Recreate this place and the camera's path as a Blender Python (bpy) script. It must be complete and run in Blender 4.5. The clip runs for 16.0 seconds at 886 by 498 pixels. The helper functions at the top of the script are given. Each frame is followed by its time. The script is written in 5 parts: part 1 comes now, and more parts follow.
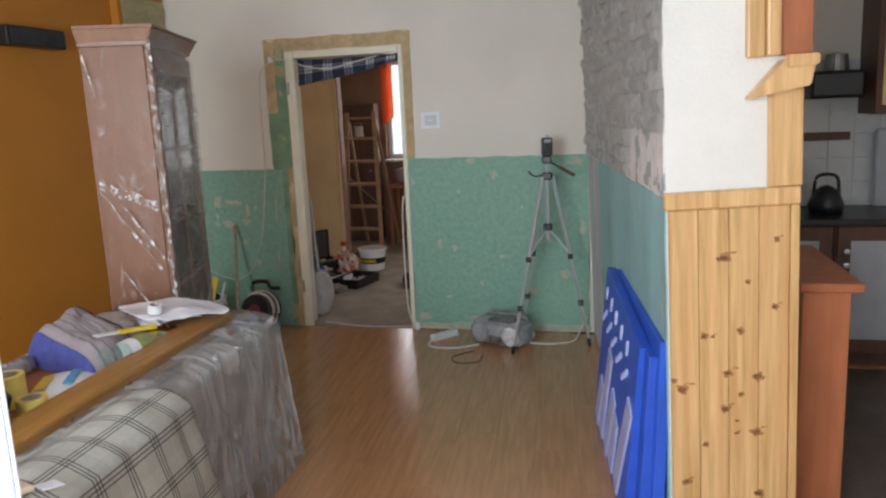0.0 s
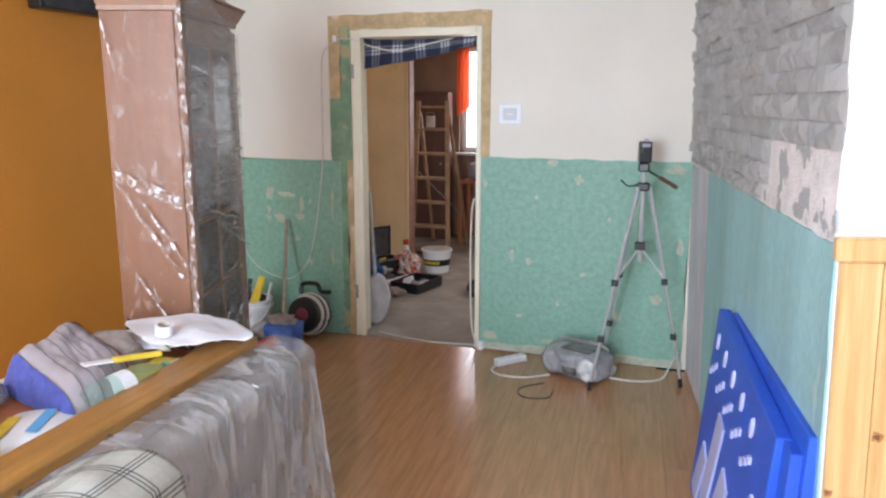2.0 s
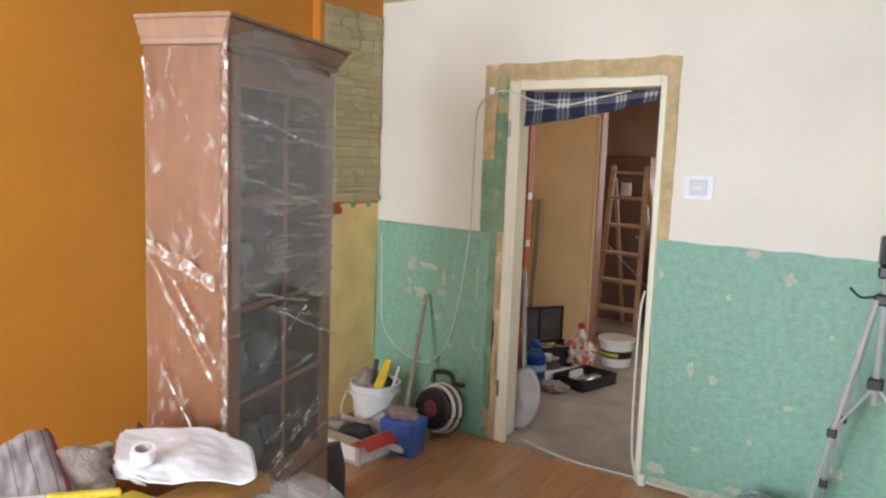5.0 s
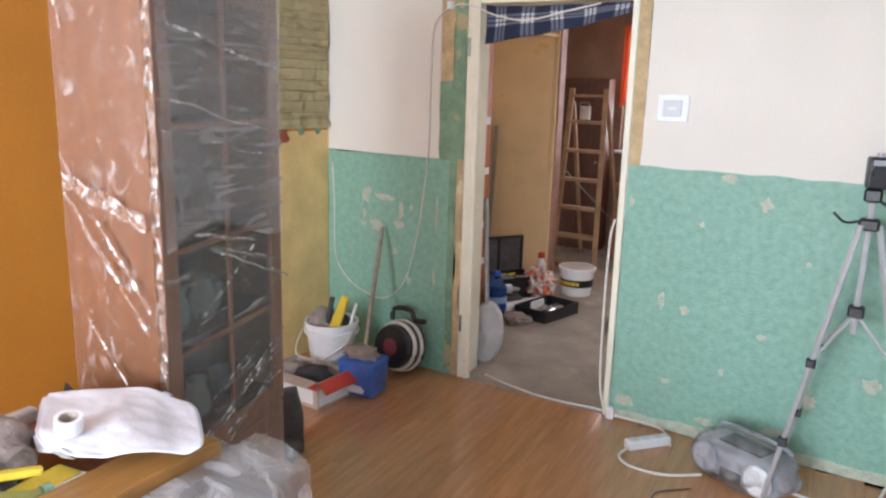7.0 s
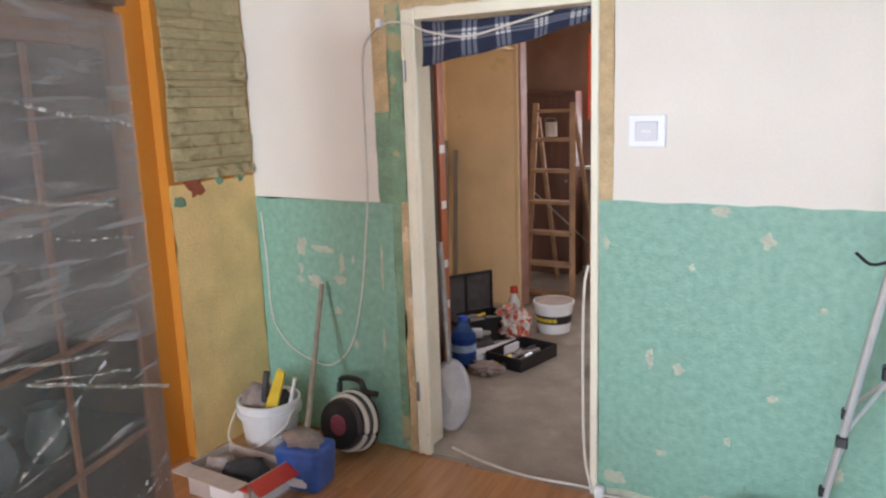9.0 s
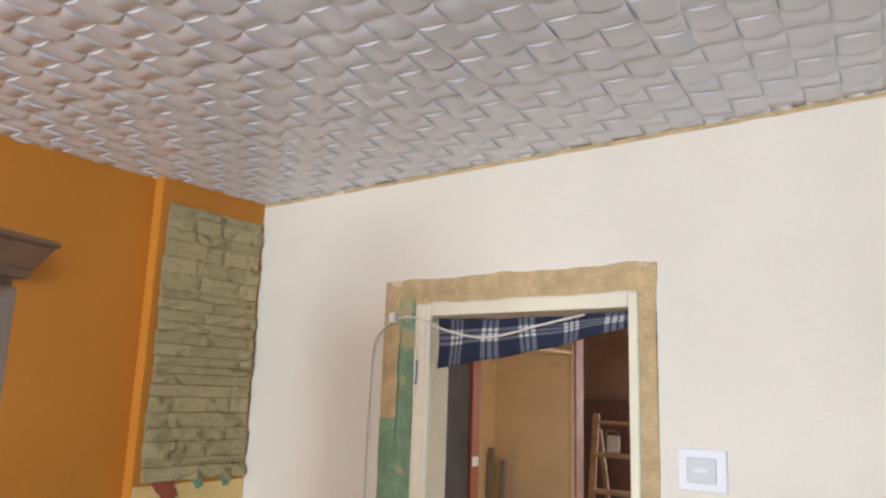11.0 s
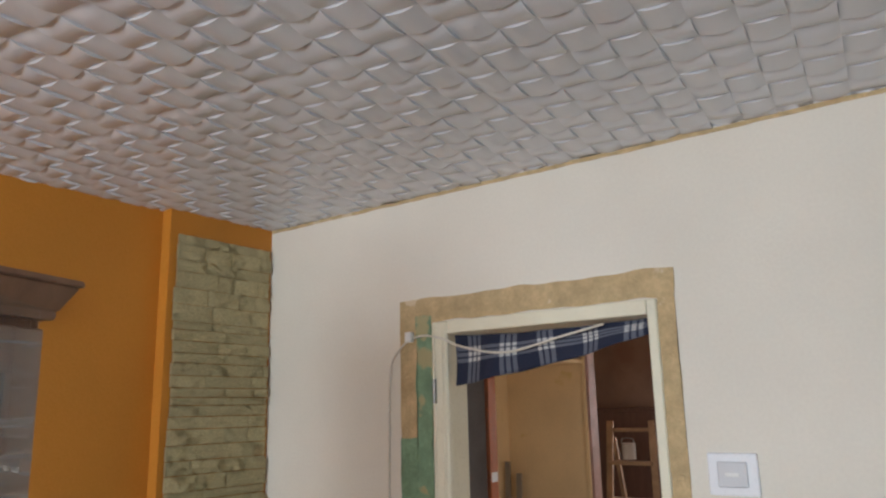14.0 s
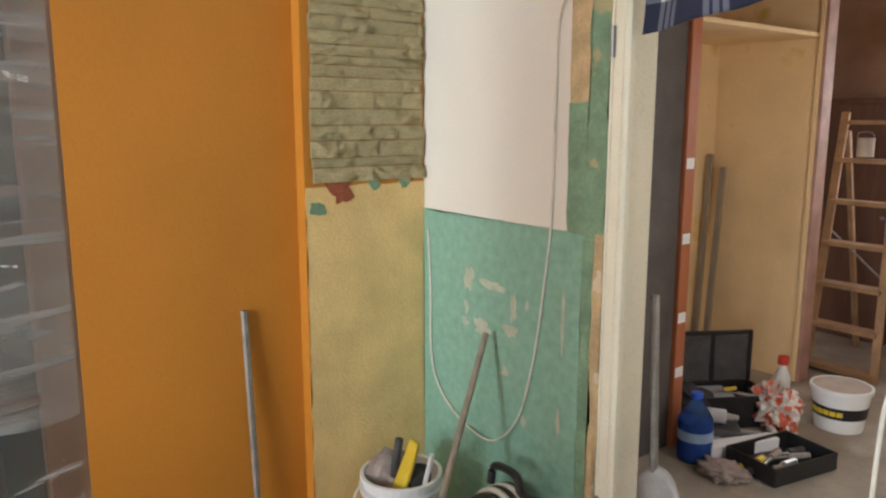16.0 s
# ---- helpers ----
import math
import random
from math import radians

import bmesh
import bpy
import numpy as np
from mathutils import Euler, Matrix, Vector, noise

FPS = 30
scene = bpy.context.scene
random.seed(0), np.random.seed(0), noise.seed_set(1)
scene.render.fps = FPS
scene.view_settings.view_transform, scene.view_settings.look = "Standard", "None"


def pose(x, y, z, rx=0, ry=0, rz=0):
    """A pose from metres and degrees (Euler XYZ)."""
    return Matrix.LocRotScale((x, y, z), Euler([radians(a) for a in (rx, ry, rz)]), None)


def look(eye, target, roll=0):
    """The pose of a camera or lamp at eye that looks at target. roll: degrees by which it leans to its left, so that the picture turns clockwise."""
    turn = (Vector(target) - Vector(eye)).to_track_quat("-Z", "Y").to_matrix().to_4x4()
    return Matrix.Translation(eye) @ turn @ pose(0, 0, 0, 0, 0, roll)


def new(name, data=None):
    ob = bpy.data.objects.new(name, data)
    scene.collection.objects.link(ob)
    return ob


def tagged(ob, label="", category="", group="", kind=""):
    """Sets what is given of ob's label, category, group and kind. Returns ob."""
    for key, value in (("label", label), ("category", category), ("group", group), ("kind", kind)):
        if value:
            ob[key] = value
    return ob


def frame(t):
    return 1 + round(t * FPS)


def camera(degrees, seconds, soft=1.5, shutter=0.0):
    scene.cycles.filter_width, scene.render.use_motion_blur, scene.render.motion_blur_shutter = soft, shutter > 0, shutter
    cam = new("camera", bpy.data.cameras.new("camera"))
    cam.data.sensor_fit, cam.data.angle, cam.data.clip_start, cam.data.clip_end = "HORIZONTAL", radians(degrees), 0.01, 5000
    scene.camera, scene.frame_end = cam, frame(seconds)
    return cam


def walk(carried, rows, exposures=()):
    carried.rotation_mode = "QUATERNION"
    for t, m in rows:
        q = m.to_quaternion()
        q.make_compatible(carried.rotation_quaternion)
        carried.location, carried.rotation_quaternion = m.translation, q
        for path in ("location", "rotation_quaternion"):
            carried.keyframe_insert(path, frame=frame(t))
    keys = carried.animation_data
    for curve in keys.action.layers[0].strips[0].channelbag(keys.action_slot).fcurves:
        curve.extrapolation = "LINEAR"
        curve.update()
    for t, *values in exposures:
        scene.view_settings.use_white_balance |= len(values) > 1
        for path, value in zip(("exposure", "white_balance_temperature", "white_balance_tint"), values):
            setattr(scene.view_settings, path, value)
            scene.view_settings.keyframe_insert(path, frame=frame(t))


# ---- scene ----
cam = camera(61.3, 16.0, soft=2.3)
PATH = [
    (0, (1.935, -5.198, 1.585), (1.469, -3.287, 1.224), -2.6),
    (0.5, (1.816, -5.104, 1.577), (1.333, -3.219, 1.117), -1.8),
    (1, (1.806, -4.91, 1.57), (1.003, -3.111, 1.227), 2.2),
    (1.5, (1.855, -4.747, 1.61), (0.951, -2.989, 1.306), 2.1),
    (2, (1.755, -4.575, 1.597), (1.117, -2.719, 1.214), 0.0),
    (2.5, (1.701, -4.367, 1.601), (1.031, -2.522, 1.213), -1.8),
    (3, (1.766, -4.177, 1.621), (0.787, -2.47, 1.266), 1.1),
    (3.5, (1.715, -4.007, 1.622), (0.815, -2.251, 1.295), 1.5),
    (4, (1.653, -3.87, 1.634), (0.808, -2.078, 1.358), -1.0),
    (4.5, (1.727, -3.724, 1.617), (0.653, -2.052, 1.387), 0.2),
    (4.7, (1.747, -3.673, 1.622), (0.599, -2.051, 1.398), 1.6),
    (6.8, (1.621, -3.482, 1.595), (0.449, -1.907, 1.214), 2.3),
    (7, (1.567, -3.441, 1.593), (0.534, -1.781, 1.171), 1.6),
    (7.5, (1.505, -3.336, 1.599), (0.643, -1.602, 1.098), 0.9),
    (8, (1.461, -3.174, 1.617), (0.553, -1.466, 1.111), -0.7),
    (8.2, (1.452, -3.109, 1.634), (0.511, -1.414, 1.143), -1.5),
    (10.3, (1.293, -2.336, 1.688), (0.175, -0.68, 1.775), 0.3),
    (10.5, (1.309, -2.276, 1.7), (0.118, -0.682, 1.896), 1.7),
    (11, (1.34, -2.258, 1.718), (0.168, -0.684, 2.102), 1.9),
    (11.5, (1.357, -2.316, 1.721), (0.33, -0.677, 2.23), 0.3),
    (12, (1.365, -2.404, 1.715), (0.519, -0.7, 2.332), 0.4),
    (12.5, (1.345, -2.438, 1.703), (0.587, -0.695, 2.324), 0.3),
    (13, (1.36, -2.438, 1.707), (0.599, -0.735, 2.431), 0.2),
    (13.5, (1.31, -2.413, 1.709), (0.422, -0.756, 2.391), -0.6),
    (14, (1.288, -2.294, 1.727), (0.13, -0.719, 2.15), -1.3),
    (14.5, (1.26, -2.176, 1.684), (-0.024, -0.645, 1.753), -1.0),
    (15, (1.146, -2.011, 1.637), (-0.141, -0.484, 1.528), 0.0),
    (15.5, (1.069, -1.913, 1.636), (-0.275, -0.449, 1.411), -0.2),
    (16, (1.04, -1.807, 1.577), (-0.513, -0.595, 1.234), 0.0),
]
walk(cam, [(t, look(e, g, r)) for t, e, g, r in PATH],
     exposures=[(0, -0.98, 6300, 12), (0.5, -0.94, 6150, 12), (1, -0.68, 6250, 11), (1.5, -0.46, 6350, 11), (2, -0.18, 6000, 15), (3, -0.17, 6200, 12),
                (4.5, -0.08, 6350, 11), (6.8, 0.08, 6100, 16), (7.5, 0.12, 6000, 17), (8.2, 0.1, 6000, 18), (10.5, -0.02, 6350, 13), (12.5, -0.24, 6200, 14),
                (13.3, -0.4, 6200, 14), (14, -0.62, 6350, 12), (14.6, -0.62, 6400, 11), (15, -0.4, 6450, 10), (15.5, -0.22, 6450, 10), (16, 0.14, 6450, 10)])
# ---- world, sun, window light, added hall fill ----
world = bpy.data.worlds.new("world")
scene.world = world
world.use_nodes = True
wn = world.node_tree.nodes
sky = wn.new("ShaderNodeTexSky")
sky.sky_type, sky.sun_disc, sky.sun_elevation, sky.sun_rotation = "NISHITA", False, radians(38), radians(200)
wn["Background"].inputs[1].default_value = 0.1
world.node_tree.links.new(sky.outputs[0], wn["Background"].inputs[0])
sun = new("sun", bpy.data.lights.new("sun", "SUN"))
sun.data.energy, sun.data.angle, sun.data.color = 1.0, radians(12), (1, 0.96, 0.9)
sun.matrix_world = look((-3, -9, 8), (0, 0, 0))


def opening_light(name, eye, target, w, h, power, colour):
    lamp = new(name, bpy.data.lights.new(name, "AREA"))
    lamp.data.shape, lamp.data.size, lamp.data.size_y = "RECTANGLE", w, h
    lamp.data.energy, lamp.data.color = power, colour
    lamp.matrix_world = look(eye, target)
    return lamp


opening_light("daylight_south", (0.6, -6.28, 1.65), (0.7, 0, 1.5), 1.95, 1.35, 262, (0.86, 0.955, 1.0))
opening_light("daylight_kitchen", (2.95, -6.28, 1.65), (2.9, 0, 1.4), 1.1, 1.35, 30, (0.86, 0.955, 1.0))
opening_light("daylight_hall", (-0.5, 4.14, 1.62), (-0.5, 0, 1.5), 0.9, 1.15, 16, (1, 0.97, 0.95))
# fill lamp added in an unseen side opening to brighten the closet wall
opening_light("fill_hall_side", (0.77, 1.0, 1.45), (-1.4, 2.0, 1.3), 0.8, 1.5, 12, (1, 0.93, 0.84))


# ---- materials ----
def mat(name, col, rough=0.6, metal=0.0, var=0.12, scale=6.0, fine=90.0, bump=0.15, tint=None, patch=None,
        patch_scale=5.0, patch_at=0.66, stretch=(1, 1, 1), spec=0.5, each=0.0, sharp=0.03, alpha=1.0):
    """A surface with broad stains, fine grain, relief and, where asked, worn patches of another colour."""
    m = bpy.data.materials.new(name)
    m.use_nodes = True
    nt = m.node_tree
    N, L = nt.nodes, nt.links.new
    b = N["Principled BSDF"]
    tc = N.new("ShaderNodeTexCoord")
    mp = N.new("ShaderNodeMapping")
    mp.inputs["Scale"].default_value = stretch
    L(tc.outputs["Object"], mp.inputs[0])
    vec = mp.outputs[0]
    if each:
        oi = N.new("ShaderNodeObjectInfo")
        ad = N.new("ShaderNodeVectorMath")
        sc = N.new("ShaderNodeVectorMath")
        sc.operation = "SCALE"
        sc.inputs[0].default_value = (17.0, 23.0, 31.0)
        L(oi.outputs["Random"], sc.inputs["Scale"])
        L(vec, ad.inputs[0])
        L(sc.outputs[0], ad.inputs[1])
        vec = ad.outputs[0]

    def nz(s, d=4.0):
        n = N.new("ShaderNodeTexNoise")
        n.inputs["Scale"].default_value, n.inputs["Detail"].default_value = s, d
        L(vec, n.inputs["Vector"])
        return n.outputs["Fac"]

    def rng(v, a, z, lo, hi):
        r = N.new("ShaderNodeMapRange")
        for k, x in zip((1, 2, 3, 4), (a, z, lo, hi)):
            r.inputs[k].default_value = x
        L(v, r.inputs[0])
        return r.outputs[0]

    def mix(f, a, z):
        x = N.new("ShaderNodeMix")
        x.data_type = "RGBA"
        L(f, x.inputs[0])
        for v, k in ((a, 6), (z, 7)):
            if isinstance(v, tuple):
                x.inputs[k].default_value = (*v, 1)
            else:
                L(v, x.inputs[k])
        return x.outputs[2]

    lo = tuple(c * (1 - var) for c in col)
    hi = tuple(min(1, c * (1 + var)) for c in (tint or col))
    f1, f2 = nz(scale), nz(fine, 3)
    c = mix(rng(f1, 0.3, 0.7, 0, 1), lo, hi)
    c = mix(rng(f2, 0.3, 0.7, 0, var * 1.2), c, tuple(x * 0.45 for x in col))
    if each:
        c = mix(rng(oi.outputs["Random"], 0, 1, 0, each), c, tuple(x * 0.35 for x in col))
    if patch:
        c = mix(rng(nz(patch_scale, 5), patch_at, patch_at + sharp, 0, 1), c, patch)
    L(c, b.inputs["Base Color"])
    L(rng(f2, 0.2, 0.8, max(0.02, rough - 0.08), min(1, rough + 0.08)), b.inputs["Roughness"])
    b.inputs["Metallic"].default_value = metal
    b.inputs["Specular IOR Level"].default_value = spec
    if bump:
        bp = N.new("ShaderNodeBump")
        bp.inputs["Strength"].default_value, bp.inputs["Distance"].default_value = bump, 0.01
        mx = N.new("ShaderNodeMath")
        mx.operation = "ADD"
        L(f1, mx.inputs[0])
        L(f2, mx.inputs[1])
        L(mx.outputs[0], bp.inputs["Height"])
        L(bp.outputs[0], b.inputs["Normal"])
    return m


def film_mat(name, haze, scale, stretch, glint=0.5, lo=0.38, hi=0.72, base=0.35, peak=1.9, lean=0.0, swirl=1.2):
    """Clear stretch film: mostly see-through, with milky creases and sharp glints; haze also paints in white
    highlights.
    """
    m = bpy.data.materials.new(name)
    m.use_nodes = True
    nt = m.node_tree
    N, L = nt.nodes, nt.links.new
    N.remove(N["Principled BSDF"])
    out = N["Material Output"]
    tc, mp = N.new("ShaderNodeTexCoord"), N.new("ShaderNodeMapping")
    mp.inputs["Scale"].default_value = stretch
    L(tc.outputs["Object"], mp.inputs[0])
    n = N.new("ShaderNodeTexNoise")
    n.inputs["Scale"].default_value, n.inputs["Detail"].default_value, n.inputs["Distortion"].default_value = scale, 6, swirl
    mp.inputs["Rotation"].default_value = (radians(lean), 0, 0)
    L(mp.outputs[0], n.inputs["Vector"])
    bp = N.new("ShaderNodeBump")
    bp.inputs["Strength"].default_value, bp.inputs["Distance"].default_value = 0.9, 0.03
    L(n.outputs["Fac"], bp.inputs["Height"])
    tr, df, gl = N.new("ShaderNodeBsdfTransparent"), N.new("ShaderNodeBsdfDiffuse"), N.new("ShaderNodeBsdfGlossy")
    df.inputs[0].default_value = (0.86, 0.85, 0.85, 1)
    gl.inputs["Roughness"].default_value = 0.12
    L(bp.outputs[0], gl.inputs["Normal"])
    r = N.new("ShaderNodeMapRange")
    # thresholded white haze: creases, plus sparkles and streak highlights painted in
    r.inputs[1].default_value, r.inputs[2].default_value, r.inputs[3].default_value, r.inputs[4].default_value = lo, hi, haze * base, min(1, haze * peak)
    L(n.outputs["Fac"], r.inputs[0])
    m1, m2, fr = N.new("ShaderNodeMixShader"), N.new("ShaderNodeMixShader"), N.new("ShaderNodeFresnel")
    fr.inputs[0].default_value = 1.5
    L(bp.outputs[0], fr.inputs["Normal"])
    k = N.new("ShaderNodeMath")
    k.operation = "MULTIPLY_ADD"
    k.inputs[1].default_value, k.inputs[2].default_value = glint, 0.012
    L(fr.outputs[0], k.inputs[0])
    L(r.outputs[0], m1.inputs[0])
    L(tr.outputs[0], m1.inputs[1])
    L(df.outputs[0], m1.inputs[2])
    L(k.outputs[0], m2.inputs[0])
    L(m1.outputs[0], m2.inputs[1])
    L(gl.outputs[0], m2.inputs[2])
    L(m2.outputs[0], out.inputs[0])
    return m


def plaid_mat(name, ground, line, dark, size, width, stripes=(0.3, 0.5, 0.7), shade=0.0, rough=0.9):
    """Woven check: groups of stripes both ways over a mottled ground, by the mesh's own UV map."""
    m = bpy.data.materials.new(name)
    m.use_nodes = True
    nt = m.node_tree
    N, L = nt.nodes, nt.links.new
    b = N["Principled BSDF"]
    b.inputs["Roughness"].default_value = rough
    uv, sp = N.new("ShaderNodeTexCoord"), N.new("ShaderNodeSeparateXYZ")
    L(uv.outputs["UV"], sp.inputs[0])

    def op(kind, a, v=None, w=None):
        x = N.new("ShaderNodeMath")
        x.operation = kind
        for i, q in enumerate((a, v, w)):
            if q is None:
                continue
            if isinstance(q, (int, float)):
                x.inputs[i].default_value = q
            else:
                L(q, x.inputs[i])
        return x.outputs[0]

    masks = []
    for axis in (0, 1):
        f = op("FRACT", op("MULTIPLY", sp.outputs[axis], 1 / size))
        hit = None
        for off in stripes:
            one = op("LESS_THAN", op("ABSOLUTE", op("SUBTRACT", f, off)), width)
            hit = one if hit is None else op("MAXIMUM", hit, one)
        masks.append(hit)
    both = op("MULTIPLY", op("ADD", masks[0], masks[1]), 0.5)
    for axis in (0, 1):
        alt = op("LESS_THAN", op("FRACT", op("MULTIPLY", sp.outputs[axis], 0.5 / size)), 0.5)
        both = op("MULTIPLY_ADD", alt, shade, both)
    n = N.new("ShaderNodeTexNoise")
    n.inputs["Scale"].default_value = 60
    L(uv.outputs["UV"], n.inputs["Vector"])
    rp = N.new("ShaderNodeValToRGB")
    e = rp.color_ramp.elements
    e[0].position, e[0].color = 0.0, (*ground, 1)
    e[1].position, e[1].color = 1.0, (*dark, 1)
    mid = rp.color_ramp.elements.new(0.5)
    mid.color = (*line, 1)
    rp.color_ramp.interpolation = "LINEAR"
    L(both, rp.inputs[0])
    L(rp.outputs[0], b.inputs["Base Color"])
    bp = N.new("ShaderNodeBump")
    bp.inputs["Strength"].default_value, bp.inputs["Distance"].default_value = 0.4, 0.004
    L(n.outputs["Fac"], bp.inputs["Height"])
    L(bp.outputs[0], b.inputs["Normal"])
    return m


CREAM = mat("cream_paint", (0.81, 0.77, 0.685), 0.75, var=0.05, scale=1.6, bump=0.12)
GREEN = mat("green_dado_paint", (0.225, 0.43, 0.325), 0.5, var=0.07, scale=30, fine=120, bump=0.25, tint=(0.27, 0.48, 0.375),
            patch=(0.42, 0.52, 0.38), patch_scale=7, patch_at=0.72)
GREEN_DARK = mat("green_scraped_paint", (0.22, 0.36, 0.23), 0.6, var=0.25, scale=9, bump=0.5, patch=(0.44, 0.40, 0.22), patch_scale=5, patch_at=0.60)
TEAL = mat("teal_dado_paint", (0.35, 0.60, 0.62), 0.5, var=0.18, scale=4, bump=0.4, patch=(0.42, 0.58, 0.57), patch_scale=7,
           patch_at=0.62, stretch=(1, 1, 0.3))
LILAC = mat("grey_render_strip", (0.68, 0.67, 0.73), 0.8, var=0.15, scale=7, bump=0.3, stretch=(1, 1, 0.3))
TAN = mat("bare_plaster_band", (0.60, 0.45, 0.25), 0.85, var=0.2, scale=14, bump=0.6, patch=(0.72, 0.60, 0.42), patch_scale=8, patch_at=0.62)
SPOT = mat("chipped_plaster", (0.52, 0.55, 0.43), 0.9, var=0.15, scale=20, bump=0.6)
ORANGE = mat("orange_paint", (0.57, 0.222, 0.022), 0.6, var=0.06, scale=2.0, bump=0.12)
OCHRE = mat("ochre_plaster", (0.84, 0.60, 0.26), 0.8, var=0.12, scale=5, bump=0.3)
ADHESIVE = mat("tile_adhesive", (0.82, 0.80, 0.79), 0.85, var=0.12, scale=12, bump=0.6, patch=(0.42, 0.44, 0.45), patch_scale=9, patch_at=0.56)
STONE_L = mat("olive_slate", (0.84, 0.70, 0.38), 0.75, var=0.22, scale=14, fine=70, bump=0.9, each=0.28)
STONE_R = mat("grey_slate", (0.94, 0.92, 0.88), 0.22, var=0.12, scale=22, fine=110, bump=1.0, each=0.14, spec=0.9)
WHITE = mat("white_paint", (0.80, 0.79, 0.75), 0.5, var=0.05, scale=4, bump=0.1)
JAMB = mat("ivory_gloss_paint", (0.84, 0.80, 0.64), 0.3, var=0.05, scale=6, bump=0.2, patch=(0.45, 0.40, 0.30), patch_scale=14, patch_at=0.76)
CEIL = mat("white_foam", (0.73, 0.76, 0.82), 0.17, var=0.015, scale=3, bump=0)
LAMINATE = mat("oak_laminate", (0.50, 0.245, 0.105), 0.17, var=0.16, scale=7, fine=60, bump=0.03, stretch=(6, 0.5, 1), each=0.10, spec=1.0)
CONCRETE = mat("dusty_concrete", (0.38, 0.33, 0.27), 0.9, var=0.2, scale=4, bump=0.4, patch=(0.50, 0.45, 0.40), patch_scale=3, patch_at=0.55, sharp=0.2)
PINE = mat("varnished_pine", (0.66, 0.38, 0.14), 0.32, var=0.14, scale=7, fine=40, bump=0.05, stretch=(6, 6, 0.28), each=0.16, tint=(0.78, 0.52, 0.25),
           patch=(0.63, 0.345, 0.145), patch_scale=4, patch_at=0.5, sharp=0.25)
KNOT = mat("pine_knot", (0.20, 0.085, 0.032), 0.5, var=0.3, scale=40)
KNOT_RING = mat("pine_knot_ring", (0.40, 0.19, 0.065), 0.4, var=0.2, scale=30)
SWITCHWHITE = mat("bright_switch_plastic", (0.86, 0.88, 0.93), 0.3, var=0.02, scale=8, bump=0.0)
KITCHENFLOOR = mat("dark_brown_floor_tile", (0.10, 0.075, 0.06), 0.45, var=0.25, scale=6, bump=0.1)
RAIL = mat("honey_pine_rail", (0.37, 0.18, 0.045), 0.35, var=0.2, scale=9, bump=0.08, stretch=(5, 0.5, 5))
BEECH = mat("pinkish_beech_veneer", (0.20, 0.078, 0.03), 0.45, var=0.12, scale=6, bump=0.06, stretch=(5, 5, 0.4))
WALNUT = mat("dim_walnut_frame", (0.30, 0.17, 0.11), 0.45, var=0.15, scale=6, bump=0.06, stretch=(5, 5, 0.4))
GREYWOOD = mat("grey_worn_wood", (0.34, 0.29, 0.23), 0.7, var=0.2, scale=10, bump=0.1, stretch=(4, 4, 0.5))
CHERRY = mat("cherry_veneer", (0.42, 0.14, 0.06), 0.35, var=0.15, scale=6, bump=0.05, stretch=(4, 4, 0.5))
LADDERPALE = mat("pale_planed_wood", (0.62, 0.50, 0.36), 0.6, var=0.12, scale=8, bump=0.05, stretch=(0.5, 4, 4))
DARKWOOD = mat("dark_wood", (0.12, 0.05, 0.03), 0.5, var=0.2, scale=8, stretch=(4, 4, 0.5))
LADDERWOOD = mat("weathered_wood", (0.36, 0.21, 0.11), 0.7, var=0.25, scale=10, bump=0.2, patch=(0.7, 0.6, 0.5), patch_scale=9, patch_at=0.68)
BLACK = mat("black_plastic", (0.018, 0.018, 0.02), 0.35, var=0.2, scale=10, bump=0.05)
BAGBLACK = mat("black_bag_film", (0.02, 0.022, 0.026), 0.22, var=0.3, scale=14, bump=0.6)
ALU = mat("brushed_aluminium", (0.72, 0.73, 0.75), 0.35, metal=0.7, var=0.06, scale=30, bump=0.02)
STEEL = mat("dull_steel", (0.33, 0.32, 0.30), 0.45, metal=0.6, var=0.2, scale=20, bump=0.05)
PLASTIC = mat("white_plastic", (0.80, 0.80, 0.80), 0.4, var=0.04, scale=8, bump=0.02)
GREYPLASTIC = mat("silver_plastic", (0.42, 0.43, 0.47), 0.35, var=0.08, scale=8, bump=0.02)
CABLE = mat("off_white_cable", (0.72, 0.68, 0.60), 0.5, var=0.08, scale=20, bump=0.02)
CABLE_DARK = mat("dark_cable", (0.06, 0.05, 0.045), 0.5, var=0.1, scale=20)
BLUE = mat("blue_carton", (0.03, 0.11, 0.62), 0.45, var=0.12, scale=6, bump=0.08)
PALE = mat("pale_lilac_print", (0.46, 0.49, 0.76), 0.5, var=0.06, scale=6)
BLUEBAG = mat("blue_tub_plastic", (0.05, 0.13, 0.45), 0.35, var=0.25, scale=14, bump=0.15)
YELLOW = mat("yellow_plastic", (0.75, 0.55, 0.05), 0.4, var=0.1, scale=12)
CREAMTAPE = mat("cream_tape", (0.85, 0.66, 0.16), 0.5, var=0.08, scale=20)
RED = mat("red_plastic", (0.55, 0.05, 0.03), 0.4, var=0.1, scale=12)
BRICK = mat("red_brick_chip", (0.36, 0.10, 0.05), 0.9, var=0.2, scale=20, bump=0.6)
PAPER = mat("white_sheet", (0.80, 0.80, 0.84), 0.6, var=0.04, scale=5, bump=0.1)
RAG = mat("grey_rag", (0.36, 0.29, 0.26), 0.9, var=0.25, scale=14, bump=0.5)
CARDBOARD = mat("worn_carton", (0.50, 0.42, 0.36), 0.8, var=0.15, scale=9, bump=0.1)
DARKCLOTH = mat("dark_grey_cloth", (0.045, 0.042, 0.045), 0.9, var=0.3, scale=12, bump=0.4)
